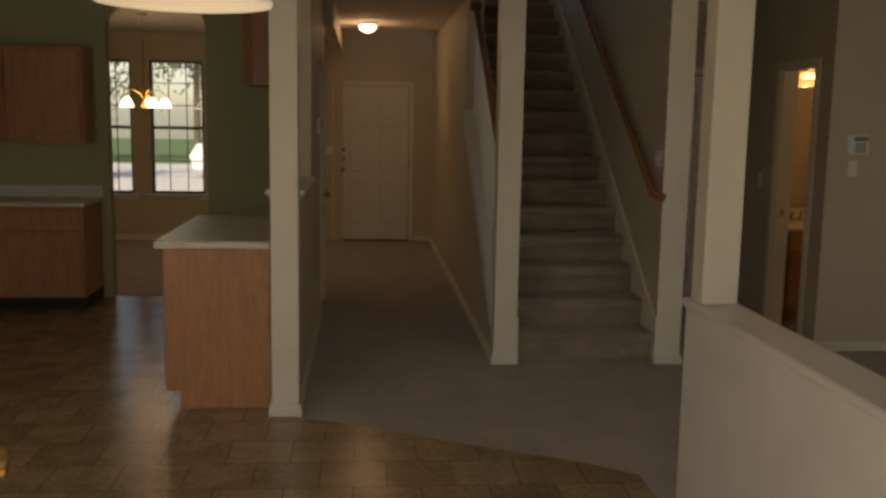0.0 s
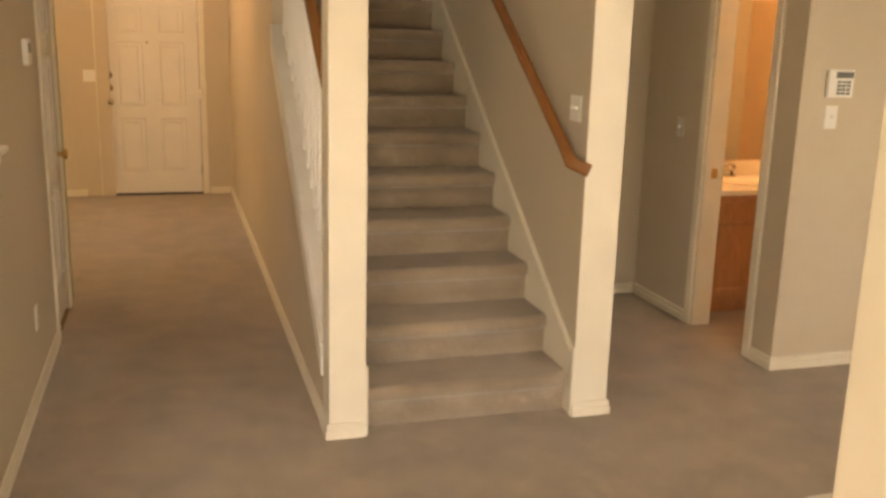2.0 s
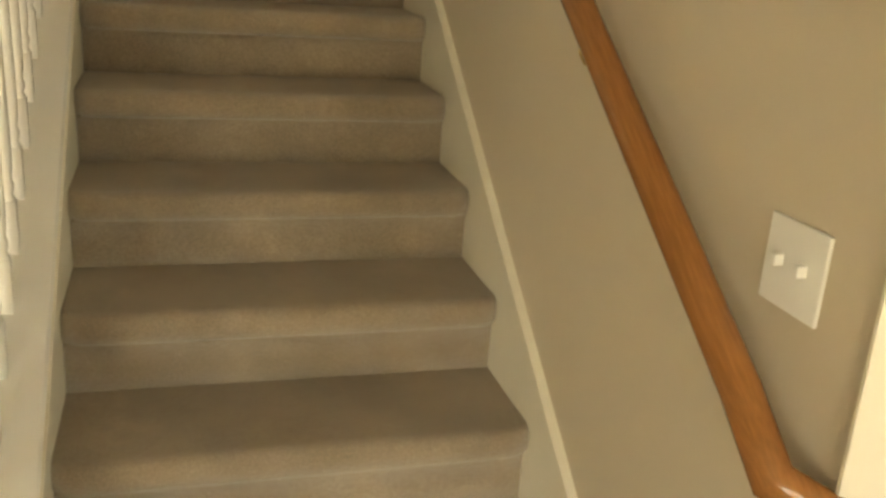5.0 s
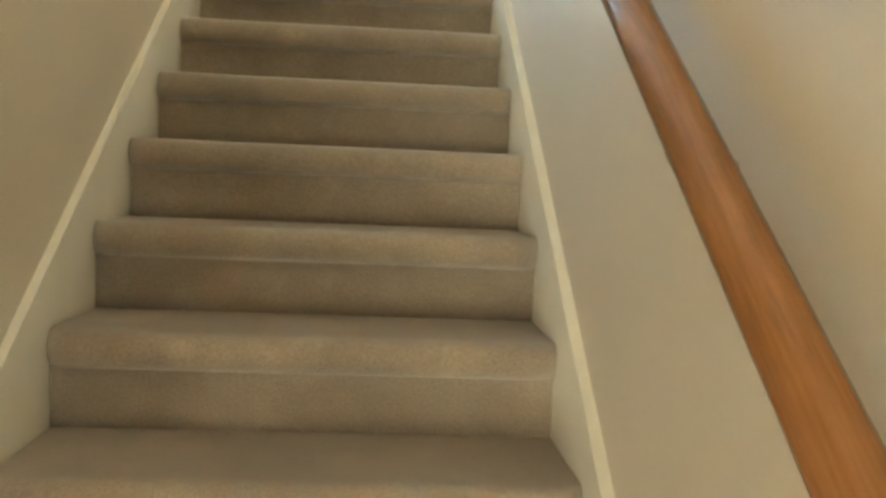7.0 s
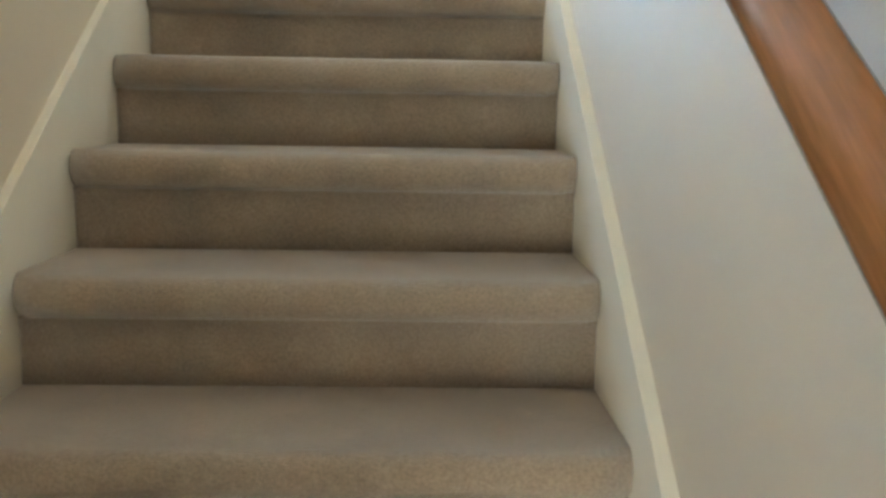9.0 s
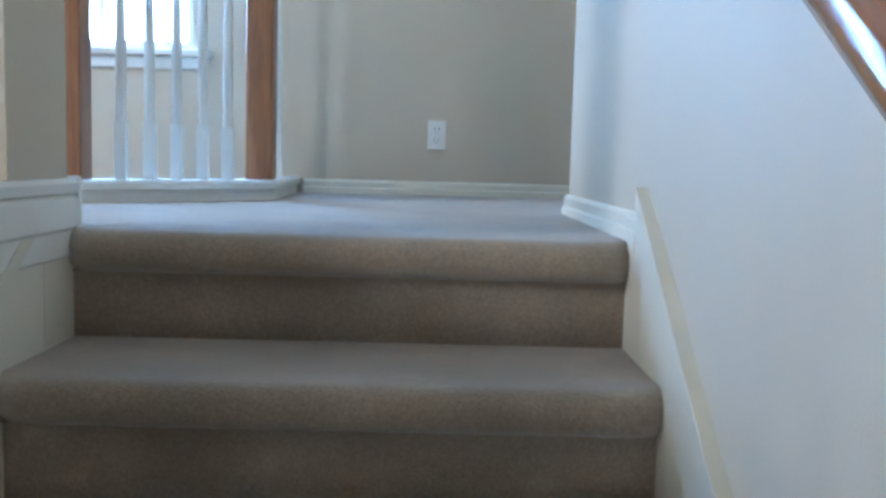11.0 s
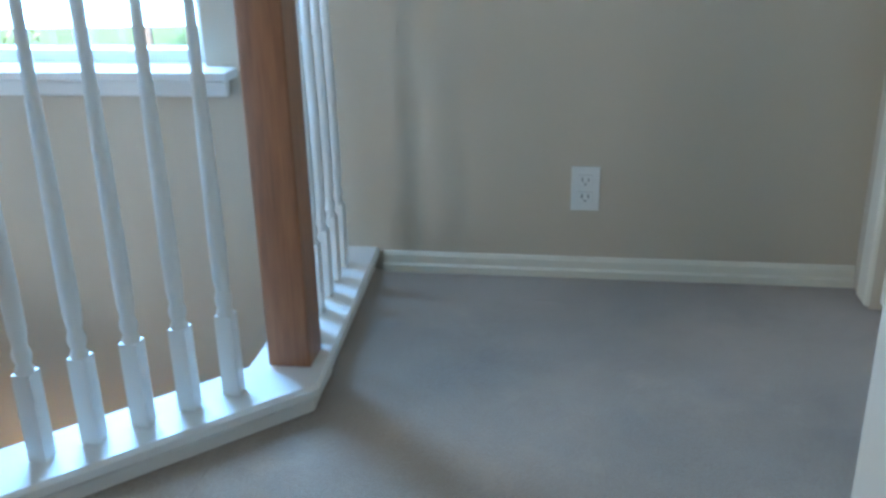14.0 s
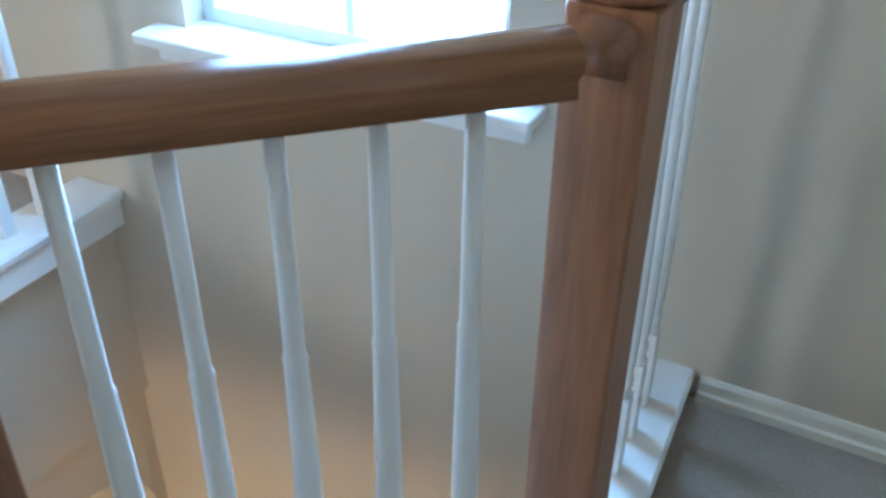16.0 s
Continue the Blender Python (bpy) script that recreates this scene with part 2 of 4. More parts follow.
def slab(x0, x1, y0, y1, z0, z1, holes=()):
    xs = sorted({x0, x1, *[h[0] for h in holes], *[h[1] for h in holes]})
    ys = sorted({y0, y1, *[h[2] for h in holes], *[h[3] for h in holes]})

    def solid(i, j, k):
        xm, ym = (xs[i] + xs[i + 1]) / 2, (ys[j] + ys[j + 1]) / 2
        return not any(h[0] < xm < h[1] and h[2] < ym < h[3] for h in holes)

    return cells(xs, ys, [z0, z1], solid)


def prism(bm, loop, axis, lo, hi):
    """A closed loop of 2D points pushed along an axis."""
    def p(a, b, c):
        return {"x": (c, a, b), "y": (a, c, b), "z": (a, b, c)}[axis]
    r0 = [bm.verts.new(p(a, b, lo)) for a, b in loop]
    r1 = [bm.verts.new(p(a, b, hi)) for a, b in loop]
    n = len(loop)
    fs = [bm.faces.new((r0[i], r0[(i + 1) % n], r1[(i + 1) % n], r1[i])) for i in range(n)]
    fs += [bm.faces.new(r0[::-1]), bm.faces.new(r1)]
    bmesh.ops.recalc_face_normals(bm, faces=fs)
    return bm


def lathe(profile, segs=12, at=(0, 0, 0), bm=None, axis="z"):
    """Profile of (radius, height) spun round an axis."""
    bm = bm or bmesh.new()
    rings = []
    for r, h in profile:
        ring = []
        for i in range(segs):
            a = 2 * math.pi * i / segs
            c, s = r * math.cos(a), r * math.sin(a)
            q = {"z": (c, s, h), "y": (c, h, s), "x": (h, c, s)}[axis]
            ring.append(bm.verts.new((q[0] + at[0], q[1] + at[1], q[2] + at[2])))
        rings.append(ring)
    fs = []
    for a, b in zip(rings, rings[1:]):
        for i in range(segs):
            fs.append(bm.faces.new((a[i], a[(i + 1) % segs], b[(i + 1) % segs], b[i])))
    fs.append(bm.faces.new(rings[0][::-1]))
    fs.append(bm.faces.new(rings[-1]))
    bmesh.ops.recalc_face_normals(bm, faces=fs)
    return bm


def sweep(bm, path, loop, up=(0, 0, 1)):
    """A 2D loop (across, up) carried along a path of 3D points, mitred."""
    pts = [Vector(p) for p in path]
    rings = []
    for i, p in enumerate(pts):
        d0 = (p - pts[i - 1]).normalized() if i else (pts[1] - p).normalized()
        d1 = (pts[i + 1] - p).normalized() if i + 1 < len(pts) else d0
        d = (d0 + d1).normalized()
        side = d.cross(Vector(up)).normalized()
        top = side.cross(d).normalized()
        k = 1 / max(0.5, d.dot(d1))
        rings.append([bm.verts.new(p + side * a * k + top * b) for a, b in loop])
    n = len(loop)
    fs = []
    for a, b in zip(rings, rings[1:]):
        for i in range(n):
            fs.append(bm.faces.new((a[i], a[(i + 1) % n], b[(i + 1) % n], b[i])))
    fs += [bm.faces.new(rings[0][::-1]), bm.faces.new(rings[-1])]
    bmesh.ops.recalc_face_normals(bm, faces=fs)
    return bm


def rail_loop(w, h):
    """A moulded handrail section: rounded top, waist and foot."""
    pts = []
    for i in range(9):
        a = math.pi * i / 8
        pts.append((w / 2 * math.cos(a), h * 0.18 + h * 0.32 * math.sin(a)))
    pts += [(-w * 0.5, 0.0), (-w * 0.34, -h * 0.22), (-w * 0.40, -h * 0.5), (w * 0.40, -h * 0.5), (w * 0.34, -h * 0.22), (w * 0.5, 0.0)]
    return pts


BASE_LOOP = [(0, 0), (0.016, 0), (0.016, 0.038), (0.011, 0.043), (0.011, 0.062), (0.006, 0.07), (0, 0.07)]


def baseboard(path, name="baseboard", material=None):
    """A stepped skirting; walls lie to the left of the way along it."""
    bm = sweep(bmesh.new(), path, [(a, b) for a, b in BASE_LOOP])
    return structure(name, bm, material or TRIM, "cream painted stepped baseboard along the wall", "baseboard")


# ---- sizes ----
RISE, RUN, WIDE, STEPS = 0.19, 0.270, 0.957, 17
UP = RISE * STEPS
CEILING = 2.66
TOP = 5.67
FRONT, BACK = 6.12, -5.30
LEFT, RIGHT = -5.2, 6.0
LANDING = RUN * (STEPS - 1)
WELL_END = LANDING
VOID_L, VOID_R, VOID_Y = -1.30, 0.03, 5.06
WX = 0.972


def nose(y):
    return RISE + y * RISE / RUN


# ---- ground, floors ----
structure("ground", box(-60, 60, -60, 60, -0.60, -0.15), LAWN, "green lawn around the house", "ground")
structure("road_drive", box(-12, -2.2, 7.2, 18.59, -0.149, -0.125), CONCRETE, "pale concrete driveway in front of the house", "driveway")
structure("pavement", box(-6, 6, -9.5, -5.45, -0.149, -0.03), CONCRETE, "grey concrete patio slab", "patio")
structure("floor_kitchen", slab(LEFT, 0.40, BACK, 2.31, -0.12, -0.004), VINYL, "tan mottled sheet vinyl floor with tile pattern", "floor")


def carpet_ground():
    bm = bmesh.new()
    loop = [(-1.39, -1.16), (-1.15, -1.25), (-0.88, -1.40), (-0.48, -1.62), (0.04, -1.88), (0.27, -2.05), (0.27, -2.45),
            (0.36, -2.46), (0.36, BACK), (RIGHT, BACK), (RIGHT, FRONT), (-1.384, FRONT), (-1.384, -1.0)]
    prism(bm, loop, "z", -0.11, 0.0)
    return structure("floor_hall", bm, CARPET, "beige cut-pile carpet in the hall", "carpet")


carpet_ground()
structure("floor_dining", box(LEFT, -1.386, 2.312, FRONT, -0.11, 0.0), CARPET, "beige carpet in the dining room", "carpet")
structure("ceiling_ground", slab(LEFT, RIGHT, BACK, FRONT, CEILING, CEILING + 0.03, [(-0.09, 1.05, -0.085, LANDING), (-0.0005, WIDE + 0.0005, LANDING, LANDING + 0.06), (VOID_L, VOID_R, VOID_Y, FRONT)]), CEIL, "off-white textured ceiling", "ceiling")
structure("floor_upper", slab(LEFT, RIGHT, BACK, FRONT, CEILING + 0.034, UP, [(-0.09, 1.05, -0.085, LANDING), (-0.0005, WIDE + 0.0005, LANDING, LANDING + 0.06), (VOID_L, VOID_R, VOID_Y, FRONT)]), CARPET, "beige cut-pile carpet on the upper landing", "carpet")
bm = bmesh.new()
prism(bm, [(-0.340, VOID_Y + 0.001), (0.029, VOID_Y + 0.001), (0.029, 5.430)], "z", CEILING + 0.002, UP)
structure("floor_corner", bm, CARPET, "beige carpet at the cut corner of the landing", "carpet")
structure("ceiling_upper", box(LEFT, RIGHT, BACK, FRONT, TOP, TOP + 0.2), CEIL, "off-white textured ceiling", "ceiling")

# ---- walls ----
T = 0.12
structure("wall_front", holed("y", FRONT, FRONT + 0.14, LEFT - T, RIGHT + T, -0.15, TOP, [(-1.390, -0.442, 0.0, 2.044), (-4.62, -4.00, 0.597, 2.302), (-3.775, -3.095, 0.597, 2.302), (-0.955, -0.260, 3.725, 5.04)]), WALL, "beige painted front wall", "wall")
structure("wall_back", holed("y", BACK - T, BACK, LEFT - T, RIGHT + T, -0.15, TOP, [(-1.62, -0.46, -0.003, 2.1), (-4.3, -2.3, 0.85, 2.15), (1.8, 4.2, 0.6, 2.15)]), WALL, "beige painted back wall", "wall")
structure("wall_left", holed("x", LEFT - T, LEFT, BACK, FRONT, -0.15, TOP, [(0.9, 2.3, 4.2, 5.4)]), GREEN, "green painted side wall", "wall")
structure("wall_right", box(RIGHT, RIGHT + T, BACK, FRONT, -0.15, TOP), WALL, "beige painted side wall", "wall")
structure("wall_hall_left", holed("x", -1.535, -1.384, -0.99, 2.25, 0, CEILING, [(-0.99, 0.185, 1.2, 2.40), (1.52, 2.10, 0, 2.04)]), WALL, "beige hall wall with a pass-through opening", "wall")


def arch_corner(bm, axis, lo, hi, a, z, sign, r):
    """The round fill of an opening's upper corner at (a, z)."""
    loop = [(a, z)] + [(a + sign * (r - r * math.sin(t)), z - (r - r * math.cos(t))) for t in [math.pi / 2 * i / 8 for i in range(9)]]
    prism(bm, loop, axis, lo, hi)


bm = holed("y", 2.25, 2.37, LEFT, -1.384, 0, CEILING, [(-3.26, -2.41, 0, 2.54)])
arch_corner(bm, "y", 2.251, 2.369, -3.26, 2.54, 1, 0.16)
arch_corner(bm, "y", 2.251, 2.369, -2.41, 2.54, -1, 0.16)
structure("wall_kitchen", bm, GREEN, "green painted kitchen wall with a soft-cornered opening", "wall")
bm = holed("x", -1.43, -1.31, 2.371, FRONT, 0, UP - 0.032, [(2.371, 6.085, 0, 2.44)])
arch_corner(bm, "x", -1.429, -1.311, 6.085, 2.44, -1, 0.25)
structure("wall_foyer", bm, WALL, "beige foyer wall with an arched opening", "wall")
structure("wall_hall_right", cells([-0.15, -0.012], [1.97, LANDING, FRONT], [0, CEILING, UP], lambda i, j, k: not (j == 1 and k == 1)), WALL, "beige wall between hall and stairs", "wall")
structure("wall_stair_right", box(WX, 1.128, -0.089, 5.115, 0, TOP), WALL, "beige wall beside the stairs", "wall")
structure("wall_passage", holed("y", 1.77, 1.89, 1.128, 2.25, 0, CEILING, [(1.17, 1.98, 0, 2.06)]), WALL, "beige wall at the end of the side passage", "wall")
structure("wall_bath", holed("x", 2.25, 2.37, 0.235, 2.8, 0, CEILING, [(0.479, 1.03, 0, 2.05)]), WALL, "beige wall with the bathroom doorway", "wall")
structure("wall_living", box(2.37, RIGHT, 0.235, 0.355, 0, CEILING), WALL, "beige living room wall", "wall")
structure("wall_bath_back", box(2.37, 3.9, 1.75, 1.87, 0, CEILING), ORANGE, "tan painted bathroom wall behind the vanity", "wall")
structure("wall_bath_side", box(3.9, 4.02, 0.355, 1.87, 0, CEILING), ORANGE, "tan painted bathroom side wall", "wall")
structure("wall_upper_door", holed("x", 1.245, 1.365, 5.122, FRONT, UP, TOP, [(5.13, 5.99, UP, UP + 2.05)]), WALL, "beige wall with a bedroom door on the landing", "wall")
structure("wall_upper_side", box(1.128, 1.245, 4.985, 5.114, UP, TOP), WALL, "beige wall closing the landing", "wall")
structure("wall_upper_back", box(LEFT, 0.971, -0.21, -0.09, UP, TOP), WALL, "beige wall of the upper room", "wall")
structure("wall_void_side", box(VOID_L + 0.0005, VOID_L + 0.013, VOID_Y + 0.002, FRONT - 0.001, CEILING - 0.01, UP - 0.001), WALL, "beige wall face at the side of the stair void", "wall")
structure("wall_dining_front", box(LEFT, -4.55, FRONT - 0.012, FRONT - 0.002, 0, CEILING), ORANGE, "tan painted dining room wall", "wall")

# ---- columns and half walls ----
bm = box(-1.524, -1.375, -1.14, -0.992, 0, CEILING - 0.001, 0.006)
structure("column_kitchen", bm, TRIM, "cream painted square column at the kitchen pass-through", "column")
bm = box(-0.155, 0.004, -0.085, 0.075, 0, CEILING + 0.3, 0.006)
structure("column_stair", bm, TRIM, "cream painted square column at the foot of the stairs", "column")
bm = box(0.957, 1.129, -0.095, -0.0895, 0.0, CEILING + 0.3)
structure("trim_wall_end", bm, TRIM, "cream painted wall end beside the stairs", "trim")
structure("wall_half", box(0.283, 0.428, BACK, -2.50, 0, 0.890), WHITE, "white painted half wall beside the living room", "half wall")
bm = sweep(bmesh.new(), [(0.3605, BACK, 0.890), (0.3605, -2.488, 0.890)], [(-0.082, 0.004), (-0.0785, 0.0), (0.0785, 0.0), (0.082, 0.004), (0.091, 0.020), (0.091, 0.034), (0.084, 0.042), (-0.084, 0.042), (-0.091, 0.034), (-0.091, 0.020)])
structure("trim_half_wall_cap", bm, WHITE, "glossy white moulded cap on the half wall", "ledge")
structure("column_half_wall", box(0.288, 0.433, -2.65, -2.53, 0.933, CEILING - 0.001, 0.006), TRIM, "cream painted square column standing on the half wall", "column")
# foot blocks of the columns
for x0, x1, y0, y1 in ((-1.524, -1.375, -1.14, -0.992), (-0.155, 0.004, -0.085, 0.075), (0.957, 1.129, -0.095, 0.06)):
    bm = bmesh.new()
    e = 0.011
    if x0 > 0.5:
        path = [(x0, y0, 0), (x1, y0, 0), (x1, y1, 0)]
    elif x0 < -1:
        path = [(x0, y1, 0), (x0, y0, 0), (x1, y0, 0), (x1, y1, 0)]
    else:
        path = [(x0, y1, 0), (x0, y0, 0), (x1, y0, 0)]
    sweep(bm, path, BASE_LOOP)
    structure("baseboard", bm, TRIM, "cream painted baseboard round the column", "baseboard")


def sloped(loop_y0, loop_y1, lo, hi, x0, x1):
    """A board that follows the stairs between two heights over the nosing line."""
    bm = bmesh.new()
    prism(bm, [(loop_y0, nose(loop_y0) + lo), (loop_y1, nose(loop_y1) + lo), (loop_y1, nose(loop_y1) + hi), (loop_y0, nose(loop_y0) + hi)], "x", x0, x1)
    return bm


bm = bmesh.new()
prism(bm, [(0.075, 0), (1.9695, 0), (1.9695, nose(1.97) + 0.11), (0.075, nose(0.075) + 0.11)], "x", -0.15, -0.014)
structure("wall_stair_low", bm, WALL, "beige low wall under the stair balusters", "half wall")

# ---- staircase ----
stairs = thing("staircase", (0.48, 0, 0), "straight flight of beige carpeted stairs with rounded nosings", "staircase")


def step_mesh(deep=RUN):
    """One carpeted step at the origin: riser, fat rounded nosing, tread."""
    bm = bmesh.new()
    W = WIDE + 0.008
    xs = [0.0, 0.006, 0.016, 0.032, 0.055] + [0.10 + 0.077 * i for i in range(11)] + [W - 0.055, W - 0.032, W - 0.016, W - 0.006, W]
    rings = []
    for x in xs:
        d = min(x, W - x)
        f = 0.35 + 0.65 * math.sin(min(1, d / 0.05) * math.pi / 2)
        wob = 0.0025 * noise.noise((x * 5, 0, 3)) + 0.0015 * noise.noise((x * 23, 2, 1))
        out = 0.047 * f + wob
        top = RISE + 0.6 * wob
        pts = [(0.0, 0.0), (0.001, 0.05), (0.0, RISE - 0.078), (-0.006, RISE - 0.074)]
        for i in range(9):
            a = -math.pi / 2 + math.pi * i / 8
            pts.append((-out + 0.030 - 0.030 * math.cos(a) - 0.002, top - 0.036 + 0.036 * math.sin(a)))
        pts += [(0.02, RISE - 0.001), (deep * 0.4, RISE - 0.002 * deep / RUN), (deep - 0.004, RISE), (deep + 0.0035, RISE), (deep + 0.004, RISE - 0.0005), (deep + 0.004, RISE - 0.05), (0.03, -0.02)]
        rings.append([bm.verts.new((x, y, z)) for y, z in pts])
    n = len(rings[0])
    for a, b in zip(rings, rings[1:]):
        for i in range(n):
            bm.faces.new((a[i], b[i], b[(i + 1) % n], a[(i + 1) % n]))
    bm.faces.new(rings[0])
    bm.faces.new(rings[-1][::-1])
    bmesh.ops.recalc_face_normals(bm, faces=bm.faces[:])
    me = bpy.data.meshes.new("step")
    bm.to_mesh(me)
    bm.free()
    me.materials.append(CARPET)
    for p in me.polygons:
        p.use_smooth = len(p.vertices) == 4
    return me


STEP = step_mesh()
TOP_STEP = step_mesh(0.055)
for k in range(STEPS):
    s = new("step", STEP if k < STEPS - 1 else TOP_STEP)
    s.parent = stairs
    s.matrix_parent_inverse = Matrix.Translation(-stairs.location)
    s.location = (0, k * RUN, k * RISE)
# skirt boards with a bead along the top
Y0, Y1 = -0.075, LANDING - 0.10
for name, x0, x1, b0, b1, ya, d in (("skirt_board", -0.0115, 0.0, -0.013, 0.006, 0.078, -0.048), ("skirt_board", 0.958, WX - 0.0005, 0.951, WX + 0.001, Y0, -0.038)):
    part(name, sloped(ya, Y1, -0.30, 0.160 + d, x0, x1), TRIM, stairs)
    part("skirt_bead", sloped(ya, Y1 + 0.02, 0.156 + d, 0.190 + d, b0, b1), TRIM, stairs, "cream bead along the skirt board")
for x0, x1 in ((-0.0112, 0.0008), (0.9578, WX - 0.0008)):
    bm = bmesh.new()
    prism(bm, [(Y1 - 0.02, UP - 0.30), (LANDING + 0.05, UP - 0.30), (LANDING + 0.05, UP - 0.005), (LANDING + 0.01, UP + 0.040), (Y1 - 0.02, UP + 0.040)], "x", x0, x1)
    part("skirt_board", bm, TRIM, stairs)
part("skirt_foot", box(0.951, WX + 0.001, -0.092, -0.070, 0.0, nose(-0.07) + 0.185), TRIM, stairs)
part("skirt_foot", box(0.004, 0.014, -0.083, -0.035, 0.0, nose(-0.06) + 0.16), TRIM, stairs)

# ---- handrail on the stair wall ----
rail = thing("wall_handrail", (0.90, 2.0, nose(2.0) + 0.93), "honey oak handrail on brass brackets along the stair wall", "handrail")
loop = []
for i in range(16):
    a = 2 * math.pi * i / 16
    loop.append((0.025 * math.cos(a), 0.030 * math.sin(a)))
def rail_z(y):
    return 1.222 + 0.672 * y


RX = 0.896
part("rail", sweep(bmesh.new(), [(0.968, -0.105, rail_z(0.0) - 0.09), (RX + 0.01, -0.045, rail_z(0.0) - 0.06)] + [(RX, y, rail_z(y)) for y in (0.03, 0.6, 1.2, 1.8, 2.4, 3.2, LANDING - 0.1)], loop), OAK, rail, smooth=True)
for y in (0.62, 1.61, 2.69, 3.75):
    z = rail_z(y) - 0.045
    br = part("bracket", lathe([(0.017, 0.0), (0.017, -0.003), (0.011, -0.007), (0.006, -0.009), (0.005, -0.03), (0.004, -0.034)], 14, (WX, y, z - 0.04), axis="x"), BRASS, rail, "brass wall bracket", True)
    part("arm", sweep(bmesh.new(), [(0.942, y, z - 0.04), (0.912, y, z - 0.036), (0.902, y, z - 0.02), (0.901, y, z + 0.004)], [(0.005 * math.cos(i), 0.005 * math.sin(i)) for i in [j * math.pi / 4 for j in range(8)]], up=(0, 1, 0)), BRASS, br)


# ---- balusters ----
def baluster_mesh(height, square=0.17):
    """A turned spindle: square foot, ring, long taper, ring, slim top."""
    bm = bmesh.new()
    add_box(bm, -0.0148, 0.0148, -0.0148, 0.0148, 0, square)
    h = height
    lathe([(0.0135, square - 0.004), (0.0146, square + 0.005), (0.0108, square + 0.012), (0.0138, square + 0.022), (0.0146, square + 0.032), (0.0110, square + 0.044),
           (0.0140, square + 0.065), (0.0146, square + 0.12), (0.0134, square + 0.25), (0.0116, h * 0.66), (0.0110, h * 0.70), (0.0120, h * 0.705), (0.0098, h * 0.715), (0.0092, h * 0.80), (0.0084, h)], 12, bm=bm)
    me = bpy.data.meshes.new("baluster")
    bm.to_mesh(me)
    bm.free()
    me.materials.append(WHITE)
    for p in me.polygons:
        p.use_smooth = abs(p.normal.z) < 0.95 and p.area < 0.004
    return me


def put(name, me, parent, at):
    ob = new(name, me)
    ob.parent = parent
    ob.matrix_parent_inverse = Matrix.Translation(-parent.location)
    ob.location = at
    return ob


CAP = [(-0.075, 0.0), (-0.060, -0.012), (-0.060, -0.022), (0.060, -0.022), (0.060, -0.012), (0.075, 0.0), (0.082, 0.008), (0.082, 0.020), (0.076, 0.026), (-0.076, 0.026), (-0.082, 0.020), (-0.082, 0.008)]
low = thing("stair_balustrade", (-0.08, 0.9, nose(0.9)), "white turned balusters and oak rail beside the stairs", "balustrade")
yA, yB = 0.078, 1.966
part("cap", sweep(bmesh.new(), [(-0.081, yA, nose(yA) + 0.125), (-0.081, yB, nose(yB) + 0.125)], CAP), WHITE, low, "white moulded sloping cap")
part("apron", sloped(yA, yB, -0.02, 0.10, -0.163, -0.151), WHITE, low)
part("rail", sweep(bmesh.new(), [(-0.081, yA, nose(yA) + 1.00), (-0.081, yB - 0.02, nose(yB - 0.02) + 1.03)], rail_loop(0.058, 0.062)), OAK, low, "honey oak handrail", True)
part("rosette", lathe([(0.058, 0.0), (0.058, -0.010), (0.050, -0.018), (0.046, -0.02)], 20, (-0.081, 1.969, nose(1.95) + 1.03), axis="y"), OAK, low, "round oak rosette on the wall end", True)
LOWB = baluster_mesh(0.86, 0.13)
y = yA + 0.07
while y < yB - 0.05:
    put("baluster", LOWB, low, (-0.081, y, nose(y) + 0.125))
    y += 0.115

# ---- upper railings ----
RAIL_UP = 0.858
UPB = baluster_mesh(RAIL_UP - 0.080, 0.150)
CURB = 0.058


NEWEL = 0.832
CURB_LOOP = [(-0.058, -0.04), (0.058, -0.04), (0.058, 0.022), (0.062, 0.030), (0.070, 0.034), (0.072, 0.050), (0.066, 0.0575), (-0.066, 0.0575), (-0.072, 0.050), (-0.070, 0.034), (-0.062, 0.030), (-0.058, 0.022)]


def newel(parent, x, y, turn):
    c = bmesh.new()
    add_box(c, -0.040, 0.040, -0.040, 0.040, 0, NEWEL, 0.004)
    bmesh.ops.rotate(c, verts=c.verts[:], matrix=Matrix.Rotation(turn, 3, "Z"))
    bmesh.ops.translate(c, verts=c.verts[:], vec=(x, y, UP + CURB))
    n = part("newel", c, OAKV, parent, "square brown oak newel post")
    part("newel_cap", lathe([(0.041, 0.0005), (0.047, 0.007), (0.047, 0.017), (0.032, 0.027), (0.030, 0.037), (0.047, 0.06), (0.051, 0.085), (0.044, 0.113), (0.019, 0.132), (0.002, 0.136)], 18, (x, y, UP + CURB + NEWEL)), OAKV, n, "turned ball cap", True)
    return n


def run(parent, a, b, first, count, step, z=UP, curb=True):
    """Curb, rail and balusters from a to b on the upper floor."""
    a, b = Vector(a), Vector(b)
    d = (b - a).normalized()
    if curb:
        part("curb", sweep(bmesh.new(), [(*a, z), (*b, z)], CURB_LOOP), WHITE, parent, "glossy white curb under the balusters")
    ra, rb = a + d * 0.02, b - d * 0.02
    part("handrail", sweep(bmesh.new(), [(*ra, z + RAIL_UP), (*rb, z + RAIL_UP)], rail_loop(0.058, 0.052)), OAKD, parent, "brown oak handrail", True)
    for i in range(count):
        q = a + d * (first + i * step)
        put("baluster", UPB, parent, (q.x, q.y, z + CURB))


